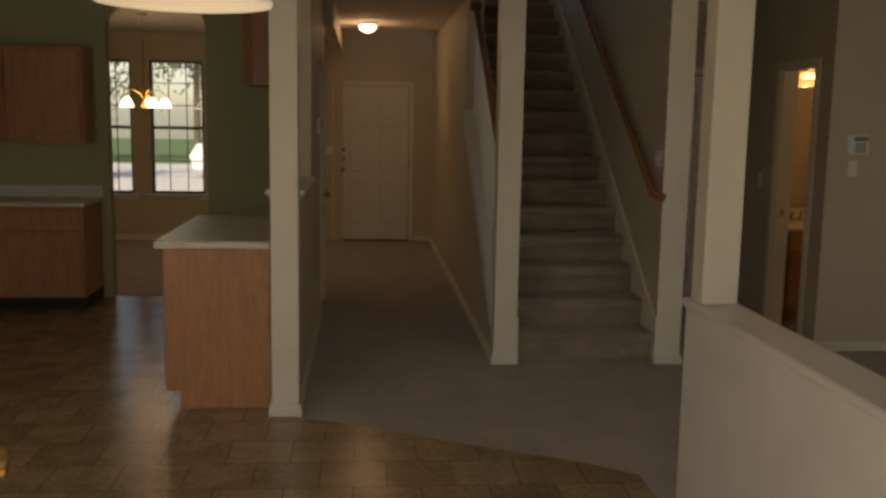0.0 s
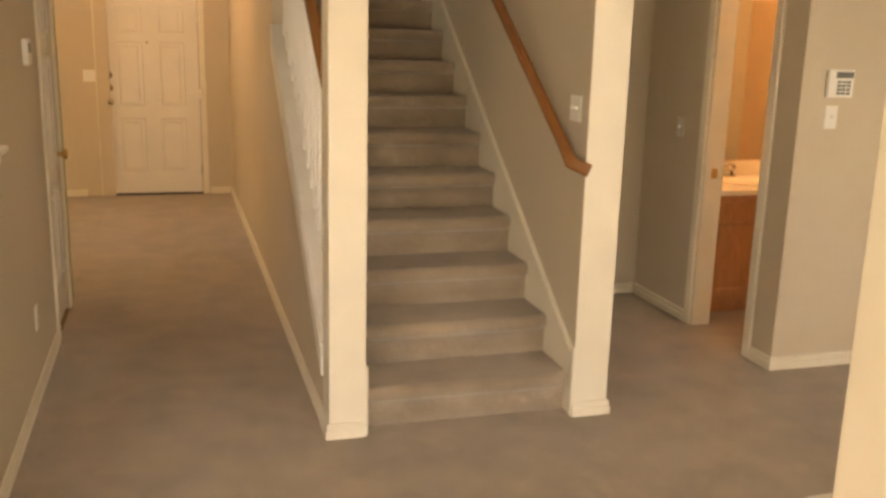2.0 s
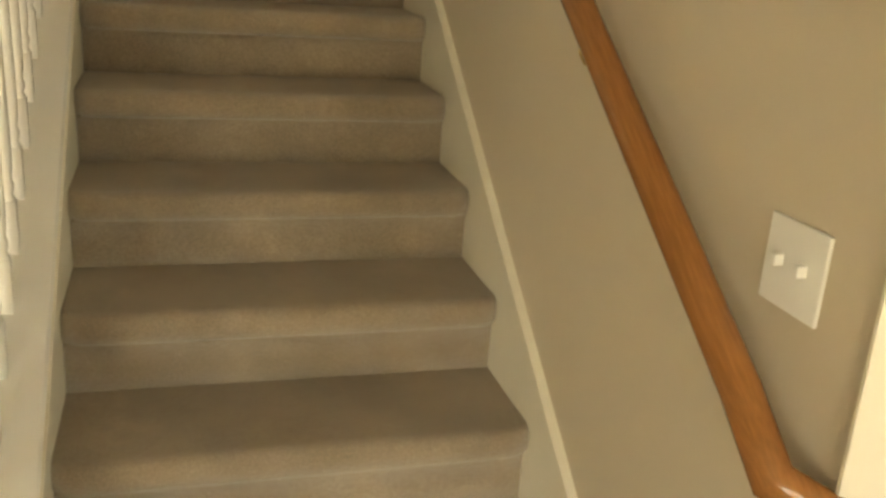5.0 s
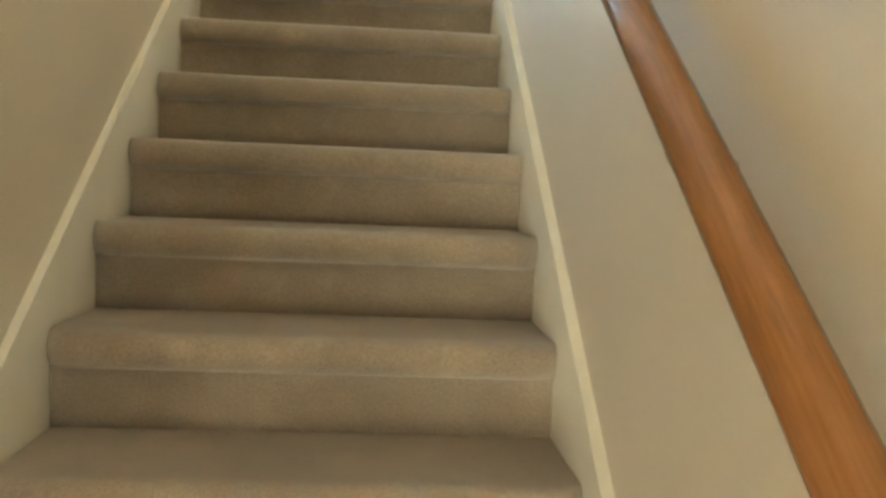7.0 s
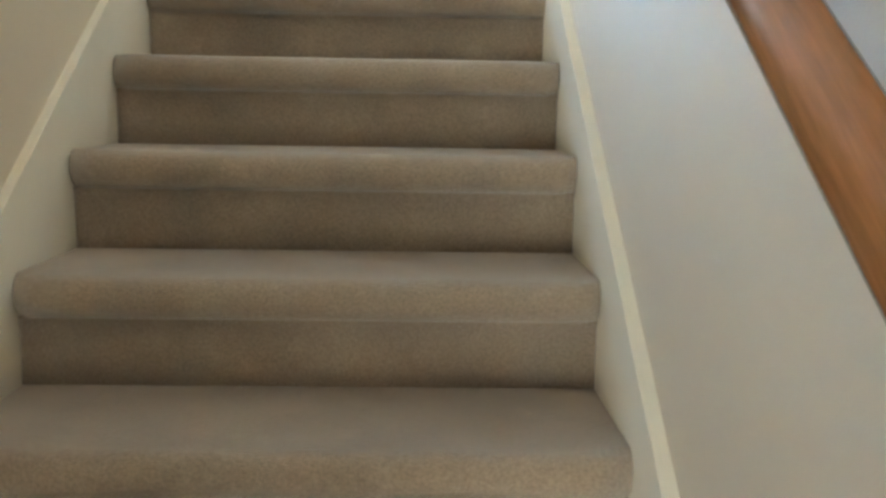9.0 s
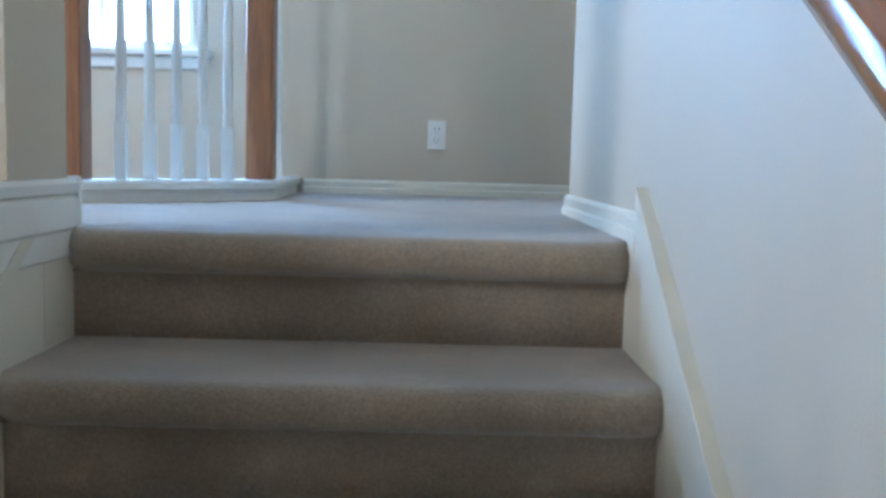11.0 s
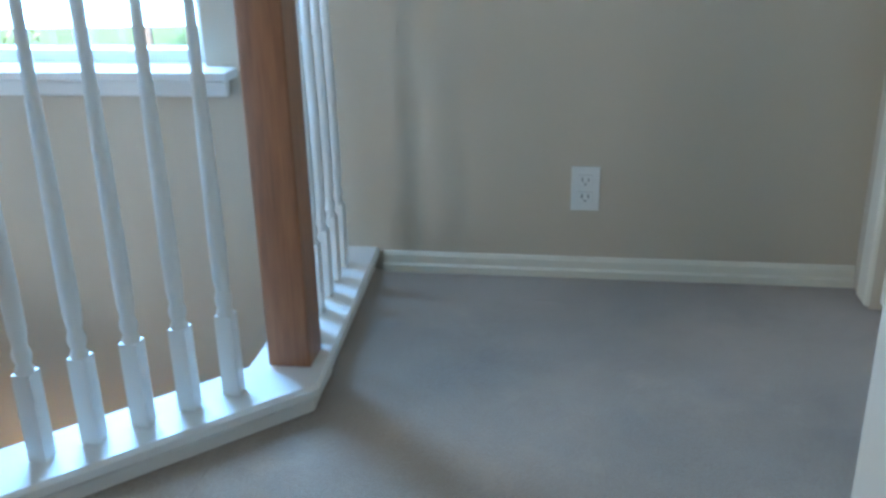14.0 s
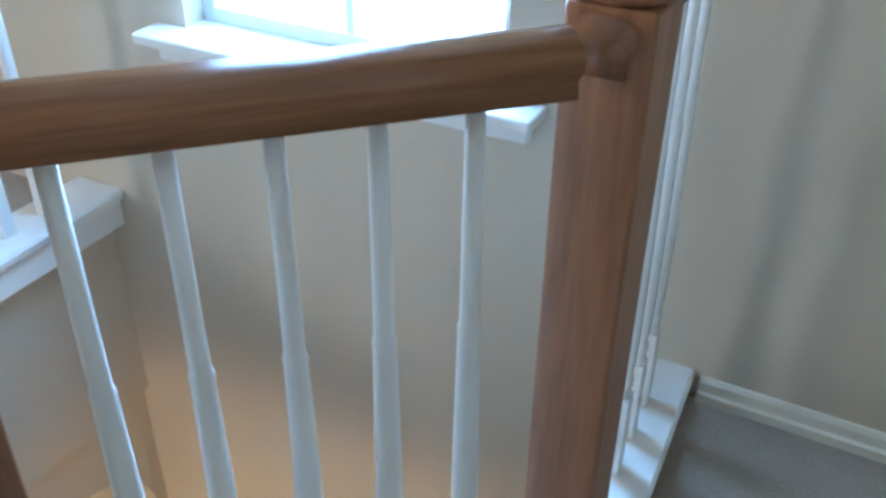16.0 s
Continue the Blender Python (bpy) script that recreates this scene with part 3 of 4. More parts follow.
up = thing("landing_balustrade", (-0.18, 5.12, UP), "white turned balusters between brown oak newels round the stair void", "balustrade")
A, B = (-0.297, 5.078), (0.095, 5.470)
POST = (0.097, 5.538)
END = (0.062, FRONT - 0.001)
run(up, A, B, 0.135, 5, 0.0805, curb=False)
run(up, B, END, 0.185, 5, 0.086, curb=False)
part("curb", sweep(bmesh.new(), [(*A, UP), (*B, UP), (*END, UP)], CURB_LOOP), WHITE, up, "glossy white curb under the balusters")
part("newel_block", box(0.018, 0.150, 5.470, 5.595, UP - 0.03, UP + 0.0565, 0.004, 1), WHITE, up)
run(up, (VOID_L, 5.078), A, 0.10, 8, 0.112)
newel(up, *A, math.radians(0))
newel(up, *POST, 0)
newel(up, VOID_L, 5.078, 0)
run(up, (VOID_L, FRONT - 0.002), (VOID_L, 5.078), 0.16, 8, 0.11)
part("rosette", lathe([(0.055, 0.0), (0.055, -0.010), (0.047, -0.018), (0.044, -0.02)], 20, (0.062, FRONT - 0.001, UP + RAIL_UP), axis="y"), OAKV, up, "round oak rosette on the wall", True)

side = thing("stairwell_balustrade", (-0.08, 2.0, UP), "white balusters on a moulded curb above the stairwell", "balustrade")
run(side, (-0.058, 0.0), (-0.058, LANDING - 0.002), 0.10, 34, 0.113, UP + 0.026)
part("end_block", box(-0.131, 0.0135, LANDING - 0.001, LANDING + 0.011, UP - 0.03, UP + 0.087, 0.003, 1), WHITE, side)
part("blocking", box(-0.114, -0.0125, 0.003, LANDING + 0.003, UP - 0.018, UP + 0.03), WHITE, side)
part("fascia", box(-0.0118, 0.0095, 0.002, LANDING + 0.005, UP - 0.005, UP + 0.055, 0.006), WHITE, side)
part("fascia", box(-0.0116, 0.005, 0.001, LANDING + 0.007, UP - 0.050, UP + 0.0, 0.004), WHITE, side)
structure("wall_stub", box(-0.118, 0.004, 4.07, 4.29, UP + 0.0845, TOP - 0.001), WALL, "beige wall end above the stairwell curb", "wall")


# ---- doors ----
def panel_door(name, w, h, at, turn, label, material, knobs, hinge_side=1, casing=True, depth=0.045, kind="structure"):
    """A six-panel door leaf with casing. Local x runs along the leaf, -y is the seen face."""
    root = thing(name, at, label, "door", "", kind)
    M = Matrix.Translation(at) @ Matrix.Rotation(turn, 4, "Z")

    def place(bm):
        bmesh.ops.transform(bm, matrix=M, verts=bm.verts[:])
        return bm

    leaf = part("leaf", place(box(0, w, 0, depth, 0.012, h, 0.003)), material, root)
    rows = [(h * 0.795, h * 0.925), (h * 0.44, h * 0.755), (h * 0.115, h * 0.385)]
    pw = w * 0.27
    for z0, z1 in rows:
        for x0 in (w * 0.15, w * 0.58):
            bm = bmesh.new()
            # raised moulding frame and field
            for a0, a1, c0, c1 in ((x0, x0 + pw, z0, z0 + 0.022), (x0, x0 + pw, z1 - 0.022, z1), (x0, x0 + 0.022, z0 + 0.022, z1 - 0.022), (x0 + pw - 0.022, x0 + pw, z0 + 0.022, z1 - 0.022)):
                add_box(bm, a0, a1, -0.016, 0.0005, c0, c1, 0.008, 2)
            add_box(bm, x0 + 0.042, x0 + pw - 0.042, -0.011, 0.0005, z0 + 0.042, z1 - 0.042, 0.009, 1)
            part("panel", place(bm), material, leaf)
    for kx, kz, kind_ in knobs:
        if kind_ == "knob":
            bm = lathe([(0.030, 0.0), (0.030, -0.006), (0.013, -0.010), (0.011, -0.032), (0.024, -0.042), (0.029, -0.055), (0.024, -0.067), (0.008, -0.072)], 18, (kx, 0, kz), axis="y")
            part("knob", place(bm), NICKEL if material is DOORP and "front" in label else BRASS, leaf, "metal door knob", True)
        elif kind_ == "bolt":
            bm = lathe([(0.030, 0.0), (0.030, -0.008), (0.024, -0.014), (0.012, -0.016), (0.010, -0.026)], 18, (kx, 0, kz), axis="y")
            part("deadbolt", place(bm), NICKEL, leaf, "round metal deadbolt", True)
        else:
            bm = lathe([(0.008, 0.0), (0.008, -0.004), (0.004, -0.005)], 10, (kx, 0, kz), axis="y")
            part("peephole", place(bm), NICKEL, leaf, "peephole", True)
    hx = w if hinge_side > 0 else 0
    for hz in (h * 0.12, h * 0.5, h * 0.88):
        part("hinge", place(box(hx - 0.006 if hinge_side > 0 else -0.004, hx + 0.006 if hinge_side > 0 else 0.004, -0.006, 0.004, hz - 0.045, hz + 0.045, 0.002)), NICKEL, leaf, "steel hinge")
    if casing:
        # near-black sheet behind the leaf paints the shade in the gap round it
        part("gap_shade", place(box(-0.008, w + 0.008, depth + 0.001, depth + 0.012, 0.0, h + 0.008)), DARK, root)
        bm = bmesh.new()
        g, c = 0.004, 0.062
        for x0, x1, z0, z1 in ((-c - g, -g, 0, h + c + g), (w + g, w + c + g, 0, h + c + g)):
            add_box(bm, x0, x1, -0.030, -0.014, z0, z1, 0.004, 1)
        add_box(bm, -g, w + g, -0.029, -0.014, h + g, h + g + c, 0.004, 1)
        part("casing", place(bm), TRIM, root)
    return root


panel_door("door_1", 0.925, 2.026, (-1.378, FRONT + 0.015, 0.005), 0, "closed white six-panel front door with nickel locks", DOORP,
           [(0.065, 0.94, "knob"), (0.065, 1.08, "bolt"), (0.065, 1.20, "bolt"), (0.435, 1.53, "peep")], 1)
part("threshold", box(-1.388, -0.445, FRONT - 0.01, FRONT + 0.10, -0.002, 0.014, 0.003), DARK, bpy.data.objects["door_1"], "dark metal threshold")
panel_door("door_2", 0.57, 2.02, (-1.400, 1.526, 0.005), math.pi / 2, "closed white closet door with a brass knob in the hall", DOORP, [(0.50, 0.95, "knob")], -1)
panel_door("door_3", 0.80, 2.03, (1.175, 1.79, 0.005), 0, "closed white door at the end of the side passage", DOORP, [(0.735, 0.93, "knob"), (0.735, 1.08, "bolt"), (0.735, 1.25, "bolt")], -1)
panel_door("door_4", 0.85, 2.03, (1.263, 5.985, UP + 0.006), -math.pi / 2, "closed white bedroom door on the landing", DOORP, [(0.79, 0.93, "knob")], -1)
panel_door("patio_door", 0.88, 2.06, (-1.66, -5.28, 0.012), math.radians(94), "white patio door standing open into the room", DOORP, [(0.81, 1.17, "bolt"), (0.81, 1.01, "knob")], -1, casing=False, kind="")
bpy.data.objects["patio_door"]["category"] = "door"

# bathroom doorway casing
bath = thing("door_5", (2.25, 0.75, 0), "cream cased bathroom doorway without a visible leaf", "doorway", "", "structure")
for y0, y1 in ((0.415, 0.478), (1.031, 1.094)):
    part("casing", box(2.232, 2.2495, y0, y1, 0, 2.112, 0.004, 1), TRIM, bath)
part("casing", box(2.233, 2.2495, 0.478, 1.031, 2.05, 2.112, 0.004, 1), TRIM, bath)
for y0, y1 in ((0.4795, 0.494), (1.015, 1.0295)):
    part("jamb", box(2.251, 2.369, y0, y1, 0, 2.049), TRIM, bath)
part("strike_plate", box(2.29, 2.33, 1.013, 1.0152, 0.90, 0.96), BRASS, bath, "brass strike plate")
jd = thing("door_6", (-1.12, BACK, 0), "white painted patio door frame", "doorway", "", "structure")
for x0, x1 in ((-1.62, -1.585), (-0.495, -0.46)):
    part("jamb", box(x0, x1, BACK - 0.119, BACK + 0.02, -0.002, 2.099), WHITE, jd)
part("jamb", box(-1.585, -0.495, BACK - 0.118, BACK + 0.02, 2.06, 2.099), WHITE, jd)


# ---- windows ----
def window(name, x0, x1, z0, z1, y, label, frame_mat, cols, rows_top, rows_low, split=0.5, sill=True, casing=False):
    root = thing(name, ((x0 + x1) / 2, y, z0), label, "window", "", "structure")
    zs = z0 + (z1 - z0) * split
    bm = bmesh.new()
    f = 0.032
    for a0, a1, c0, c1 in ((x0, x0 + f, z0, z1), (x1 - f, x1, z0, z1), (x0 + f, x1 - f, z0, z0 + f), (x0 + f, x1 - f, z1 - f, z1)):
        add_box(bm, a0, a1, y + 0.055, y + 0.115, c0, c1)
    part("window_frame", bm, frame_mat, root)
    if rows_low:
        part("meeting_rail", box(x0 + f, x1 - f, y + 0.060, y + 0.105, zs - 0.02, zs + 0.02, 0.003), frame_mat, root)
    for i in range(1, cols):
        x = x0 + (x1 - x0) * i / cols
        part("muntin", box(x - 0.006, x + 0.006, y + 0.082, y + 0.094, z0 + f, z1 - f), frame_mat, root)
    for lo, hi, n in ((zs, z1, rows_top), (z0, zs, rows_low)):
        for i in range(1, n):
            z = lo + (hi - lo) * i / n
            part("muntin", box(x0 + f, x1 - f, y + 0.0825, y + 0.0935, z - 0.006, z + 0.006), frame_mat, root)
    g = part("pane", box(x0 + f, x1 - f, y + 0.086, y + 0.090, z0 + f, z1 - f), GLASS, root)
    g.visible_shadow = False
    if sill:
        part("window_sill", box(x0 - 0.075, x1 + 0.075, y - 0.075, y + 0.0545, z0 - 0.022, z0 + 0.002, 0.005), WHITE, root)
        part("apron", box(x0 - 0.055, x1 + 0.055, y - 0.030, y - 0.0005, z0 - 0.065, z0 - 0.0225, 0.006), WHITE, root)
    return root


window("window_1", -4.62, -4.00, 0.597, 2.302, FRONT, "dark framed sash window with a grid in the dining room", ALU, 3, 3, 2)
window("window_2", -3.775, -3.095, 0.597, 2.302, FRONT, "dark framed sash window with a grid in the dining room", ALU, 3, 3, 2)
w3 = window("window_3", -0.955, -0.260, 3.725, 5.04, FRONT, "white framed window with a white sill above the foyer", VWHITE, 1, 2, 2, 0.5)
part("mullion", box(-0.617, -0.599, FRONT + 0.061, FRONT + 0.108, 3.757, 5.008), VWHITE, w3)
window("window_4", -4.3, -2.3, 0.85, 2.15, BACK - 0.16, "white framed back window", VWHITE, 2, 1, 1, 0.5, sill=False)
window("window_5", 1.8, 4.2, 0.6, 2.15, BACK - 0.16, "white framed living room window", VWHITE, 2, 1, 1, 0.5, sill=False)

# ---- trim ----
bm = sweep(bmesh.new(), [(-1.46, -0.985, 1.2), (-1.46, 0.184, 1.2)], [(-0.078, -0.04), (-0.078, -0.012), (-0.095, 0.0), (-0.108, 0.008), (-0.108, 0.022), (-0.10, 0.028), (0.10, 0.028), (0.108, 0.022), (0.108, 0.008), (0.095, 0.0), (0.078, -0.012), (0.078, -0.04), (0.074, -0.04), (0.074, 0.0), (-0.074, 0.0), (-0.074, -0.04)])
structure("trim_pass_through", bm, WHITE, "white moulded ledge of the kitchen pass-through", "ledge")
baseboard([(-0.15, FRONT - 0.02, 0), (-0.15, 0.075, 0)])
baseboard([(-0.37, FRONT, 0), (-0.17, FRONT, 0)])
baseboard([(-1.384, -0.98, 0), (-1.384, 1.45, 0)])
baseboard([(LEFT, FRONT, 0), (-1.58, FRONT, 0)])
baseboard([(2.25, 1.752, 0), (2.25, 1.095, 0)])
baseboard([(2.048, 1.77, 0), (2.233, 1.77, 0)])
baseboard([(2.25, 0.414, 0), (2.25, 0.235, 0), (RIGHT, 0.235, 0)])
baseboard([(1.128, 0.06, 0), (1.128, 1.77, 0)])
baseboard([(0.145, FRONT, UP - 0.020), (1.243, FRONT, UP - 0.020)])
baseboard([(1.243, 5.115, UP - 0.02), (WX, 5.115, UP - 0.02), (WX, LANDING - 0.06, UP - 0.02)])

# ---- kitchen ----
def raised_panel(parent, x0, x1, y, z0, z1, material, knob=None):
    """A cabinet door on a face that looks to -y."""
    d = part("door", box(x0, x1, y - 0.020, y - 0.001, z0, z1, 0.004), material, parent)
    bm = bmesh.new()
    m = 0.055
    for a0, a1, c0, c1 in ((x0 + 0.002, x1 - 0.002, z0 + 0.002, z0 + m), (x0 + 0.002, x1 - 0.002, z1 - m, z1 - 0.002), (x0 + 0.002, x0 + m, z0 + m, z1 - m), (x1 - m, x1 - 0.002, z0 + m, z1 - m)):
        add_box(bm, a0, a1, y - 0.027, y - 0.0195, c0, c1, 0.003, 1)
    part("door_frame", bm, material, d)
    return d


def cabinet(name, x0, x1, y0, y1, z0, z1, doors, label, drawer=False, toe=True):
    root = thing(name, ((x0 + x1) / 2, (y0 + y1) / 2, z0), label, "cabinet")
    zb = z0 + 0.10 if toe else z0
    part("body", box(x0, x1, y0, y1, zb, z1, 0.002), CABOAK, root)
    if toe:
        part("toe_kick", box(x0, x1, y0 + 0.07, y1, z0 + 0.001, zb), DARK, root)
    w = (x1 - x0) / doors
    for i in range(doors):
        a, b = x0 + i * w + 0.02, x0 + (i + 1) * w - 0.02
        top = z1 - 0.03
        if drawer:
            part("drawer_front", box(a, b, y0 - 0.02, y0 - 0.001, z1 - 0.17, z1 - 0.03, 0.005), CABOAK, root)
            top = z1 - 0.20
        raised_panel(root, a, b, y0, zb + 0.03, top, CABOAK)
    return root


cabinet("base_cabinet", -4.10, -3.34, 1.70, 2.245, 0, 0.86, 1, "honey oak base cabinet with a drawer against the green wall", True)
cabinet("base_cabinet", -4.90, -4.105, 1.70, 2.245, 0, 0.86, 2, "honey oak base cabinet with drawers against the green wall", True)
cabinet("wall_cabinet", -4.00, -3.37, 1.93, 2.245, 1.37, 2.17, 1, "honey oak wall cabinet above the counter", toe=False)
cabinet("wall_cabinet", -4.70, -4.005, 1.93, 2.245, 1.37, 2.17, 1, "honey oak wall cabinet above the counter", toe=False)
ct = thing("worktop", (-4.1, 1.95, 0.86), "cream laminate worktop with a backsplash", "worktop")
part("top", box(-4.95, -3.315, 1.665, 2.247, 0.861, 0.898, 0.008), COUNTER, ct)
part("backsplash", box(-4.95, -3.315, 2.222, 2.2485, 0.8985, 1.0, 0.005), COUNTER, ct)

pen = thing("peninsula_cabinet", (-1.85, -0.35, 0), "honey oak peninsula cabinet with a plain end panel", "cabinet")
part("body", box(-2.115, -1.537, -0.985, 0.29, 0.10, 0.905, 0.002), CABOAK, pen)
part("toe_kick", box(-2.045, -1.537, -0.984, 0.28, 0.0, 0.0995), CABOAK, pen)
part("end_panel", box(-2.118, -1.5415, -0.998, -0.9855, 0.10, 0.904, 0.003), CABOAK, pen)
part("end_foot", box(-2.03, -1.5415, -0.996, -0.985, 0.0, 0.0995), CABOAK, pen)
for y0, y1 in ((-0.96, -0.56), (-0.55, -0.15), (-0.14, 0.27)):
    part("drawer_front", box(-2.134, -2.1155, y0, y1, 0.74, 0.88, 0.004), CABOAK, pen)
    part("door", box(-2.134, -2.1155, y0, y1, 0.13, 0.72, 0.004), CABOAK, pen)
top = thing("peninsula_worktop", (-1.85, -0.35, 0.905), "cream laminate peninsula worktop with a rolled edge", "worktop")
part("top", box(-2.165, -1.5395, -1.02, 0.31, 0.906, 0.948, 0.010, 3), COUNTER, top)
hc = thing("hung_cabinet", (-1.77, 1.6, 1.85), "honey oak cabinet hung on the kitchen wall", "cabinet")
bm = bmesh.new()
prism(bm, [(-1.98, 1.42), (-1.90, 1.36), (-1.537, 1.36), (-1.537, 2.0), (-1.98, 2.0)], "z", 1.87, 2.55)
part("body", bm, CABOAK, hc)
part("door", box(-1.998, -1.9815, 1.45, 1.98, 1.89, 2.53, 0.004), CABOAK, hc)

# ---- pendant over the breakfast table area ----
pd = thing("pendant_lamp", (-1.450, -3.80, 1.893), "pendant lamp with a ribbed cream glass dome shade", "lamp")
n = 96
bm = bmesh.new()
prof = [(0.205, 0.0), (0.207, 0.010), (0.196, 0.022), (0.188, 0.030), (0.176, 0.060), (0.155, 0.095), (0.120, 0.130), (0.075, 0.155), (0.045, 0.165)]
rings = []
for r, h in prof:
    ring = []
    for i in range(n):
        a = 2 * math.pi * i / n
        rr = r * (1 + (0.008 * (1 if i % 2 else -1) if 0.03 <= h <= 0.14 else 0))
        ring.append(bm.verts.new((-1.450 + rr * math.cos(a), -3.80 + rr * math.sin(a), 1.893 + h)))
    rings.append(ring)
for a, b in zip(rings, rings[1:]):
    for i in range(n):
        bm.faces.new((a[i], a[(i + 1) % n], b[(i + 1) % n], b[i]))
bm.faces.new(rings[-1])
sh = part("shade", bm, SHADE, pd, "ribbed cream glass shade", True)
sh.modifiers.new("thick", "SOLIDIFY").thickness = 0.005
part("fitter", lathe([(0.046, 0.166), (0.046, 0.20), (0.030, 0.225), (0.010, 0.235)], 20, (-1.450, -3.80, 1.893)), BRASS, pd, "brass fitter", True)
part("stem", lathe([(0.007, 0.23), (0.007, CEILING - 1.893 - 0.03)], 10, (-1.450, -3.80, 1.893)), BRASS, pd, "", True)
part("canopy", lathe([(0.060, CEILING - 1.8935), (0.060, CEILING - 1.908), (0.020, CEILING - 1.928)], 20, (-1.450, -3.80, 1.893)), BRASS, pd, "", True)

# ---- foyer ceiling lamp ----
fl = thing("ceiling_lamp", (-1.0, 4.35, CEILING), "lit frosted dome ceiling lamp in the hall", "lamp")
part("base", lathe([(0.105, -0.0005), (0.105, -0.018), (0.095, -0.024)], 24, (-1.0, 4.35, CEILING)), WHITE, fl, "", True)
g = part("glass_bowl", lathe([(0.088, -0.0245), (0.095, -0.04), (0.090, -0.06), (0.070, -0.085), (0.035, -0.102), (0.006, -0.106)], 24, (-1.0, 4.35, CEILING)), FROST, fl, "glowing frosted glass bowl", True)
g.visible_shadow = False

# ---- chandelier ----
ch = thing("chandelier", (-3.35, 4.0, 1.9), "lit brass chandelier with upturned glass shades", "chandelier")
part("column", lathe([(0.004, 1.62), (0.02, 1.64), (0.028, 1.70), (0.014, 1.76), (0.022, 1.84), (0.010, 1.90), (0.006, 1.95), (0.006, CEILING - 0.02), (0.055, CEILING - 0.015), (0.055, CEILING - 0.0005)], 14, (-3.35, 4.0, 0)), BRASS, ch, "", True)
for i in range(5):
    a = 2 * math.pi * i / 5 + 0.3
    c, s = math.cos(a), math.sin(a)
    pts = [(-3.35 + c * r, 4.0 + s * r, z) for r, z in ((0.02, 1.80), (0.08, 1.86), (0.15, 1.88), (0.20, 1.84), (0.215, 1.79))]
    arm = part("arm", sweep(bmesh.new(), pts, [(0.006 * math.cos(j * 0.785), 0.006 * math.sin(j * 0.785)) for j in range(8)]), BRASS, ch, "curved brass arm", True)
    g = part("shade", lathe([(0.016, 0.0), (0.030, -0.012), (0.048, -0.045), (0.062, -0.085), (0.066, -0.095)], 16, (-3.35 + c * 0.215, 4.0 + s * 0.215, 1.79)), FROST, arm, "glowing glass shade", True)
    g.visible_shadow = False

# ---- bathroom ----
van = thing("vanity_cabinet", (2.95, 1.45, 0), "honey oak vanity cabinet in the lit bathroom", "cabinet")
part("body", box(2.44, 3.45, 1.19, 1.745, 0.09, 0.763, 0.002), CABOAK, van)
part("toe_kick", box(2.44, 3.45, 1.235, 1.745, 0.001, 0.0895), CABOAK, van)
for x0, x1 in ((2.47, 2.93), (2.96, 3.42)):
    part("drawer_front", box(x0, x1, 1.172, 1.189, 0.60, 0.725, 0.004), CABOAK, van)
    raised_panel(van, x0, x1, 1.19, 0.12, 0.58, CABOAK)
vt = thing("bathroom_counter", (2.95, 1.45, 0.763), "cream marble counter with backsplash and basin", "counter")
part("top", box(2.405, 3.47, 1.155, 1.748, 0.764, 0.800, 0.008), MARBLE, vt)
part("backsplash", box(2.405, 3.47, 1.725, 1.7485, 0.8005, 0.898, 0.004), MARBLE, vt)
part("side_splash", box(2.3715, 2.404, 1.16, 1.748, 0.765, 0.893, 0.004), MARBLE, vt)
bm = lathe([(0.20, 0.006), (0.205, 0.010), (0.19, 0.012), (0.16, 0.004), (0.10, 0.0015)], 28, (0, 0, 0))
bmesh.ops.scale(bm, verts=bm.verts[:], vec=(1.1, 0.85, 1))
bmesh.ops.translate(bm, verts=bm.verts[:], vec=(2.85, 1.42, 0.800))
part("basin", bm, MARBLE, vt, "oval basin rim", True)
fc = thing("faucet", (2.75, 1.62, 0.801), "chrome two-handle faucet behind the basin", "faucet")
part("base", box(2.66, 2.86, 1.60, 1.66, 0.801, 0.820, 0.008, 3), NICKEL, fc)
part("spout", sweep(bmesh.new(), [(2.76, 1.63, 0.818), (2.76, 1.61, 0.878), (2.76, 1.56, 0.898), (2.76, 1.50, 0.878)], [(0.011 * math.cos(j * 0.785), 0.011 * math.sin(j * 0.785)) for j in range(8)], up=(1, 0, 0)), NICKEL, fc, "", True)
for x in (2.68, 2.84):
    part("handle", lathe([(0.012, 0.0), (0.012, 0.03), (0.024, 0.036), (0.026, 0.055), (0.012, 0.065)], 12, (x, 1.63, 0.820)), NICKEL, fc, "", True)
mr = thing("bathroom_mirror", (3.05, 1.748, 0.91), "frameless mirror on the wall above the counter", "mirror")
part("glass", box(2.46, 3.66, 1.744, 1.7495, 0.905, 1.96), MIRROR, mr)
vb = thing("vanity_light", (2.95, 1.74, 2.05), "lit vanity light bar with round bulbs", "lamp")
part("plate", box(2.64, 3.10, 1.70, 1.749, 2.02, 2.10, 0.006), BRASS, vb, "brass back plate")
for x in (2.70, 2.81, 2.92, 3.03):
    b = part("bulb", lathe([(0.014, 0.0), (0.020, 0.012), (0.038, 0.04), (0.042, 0.06), (0.034, 0.085), (0.010, 0.10)], 16, (x, 1.725, 2.10)), FROST, vb, "glowing bulb", True)
    b.visible_shadow = False

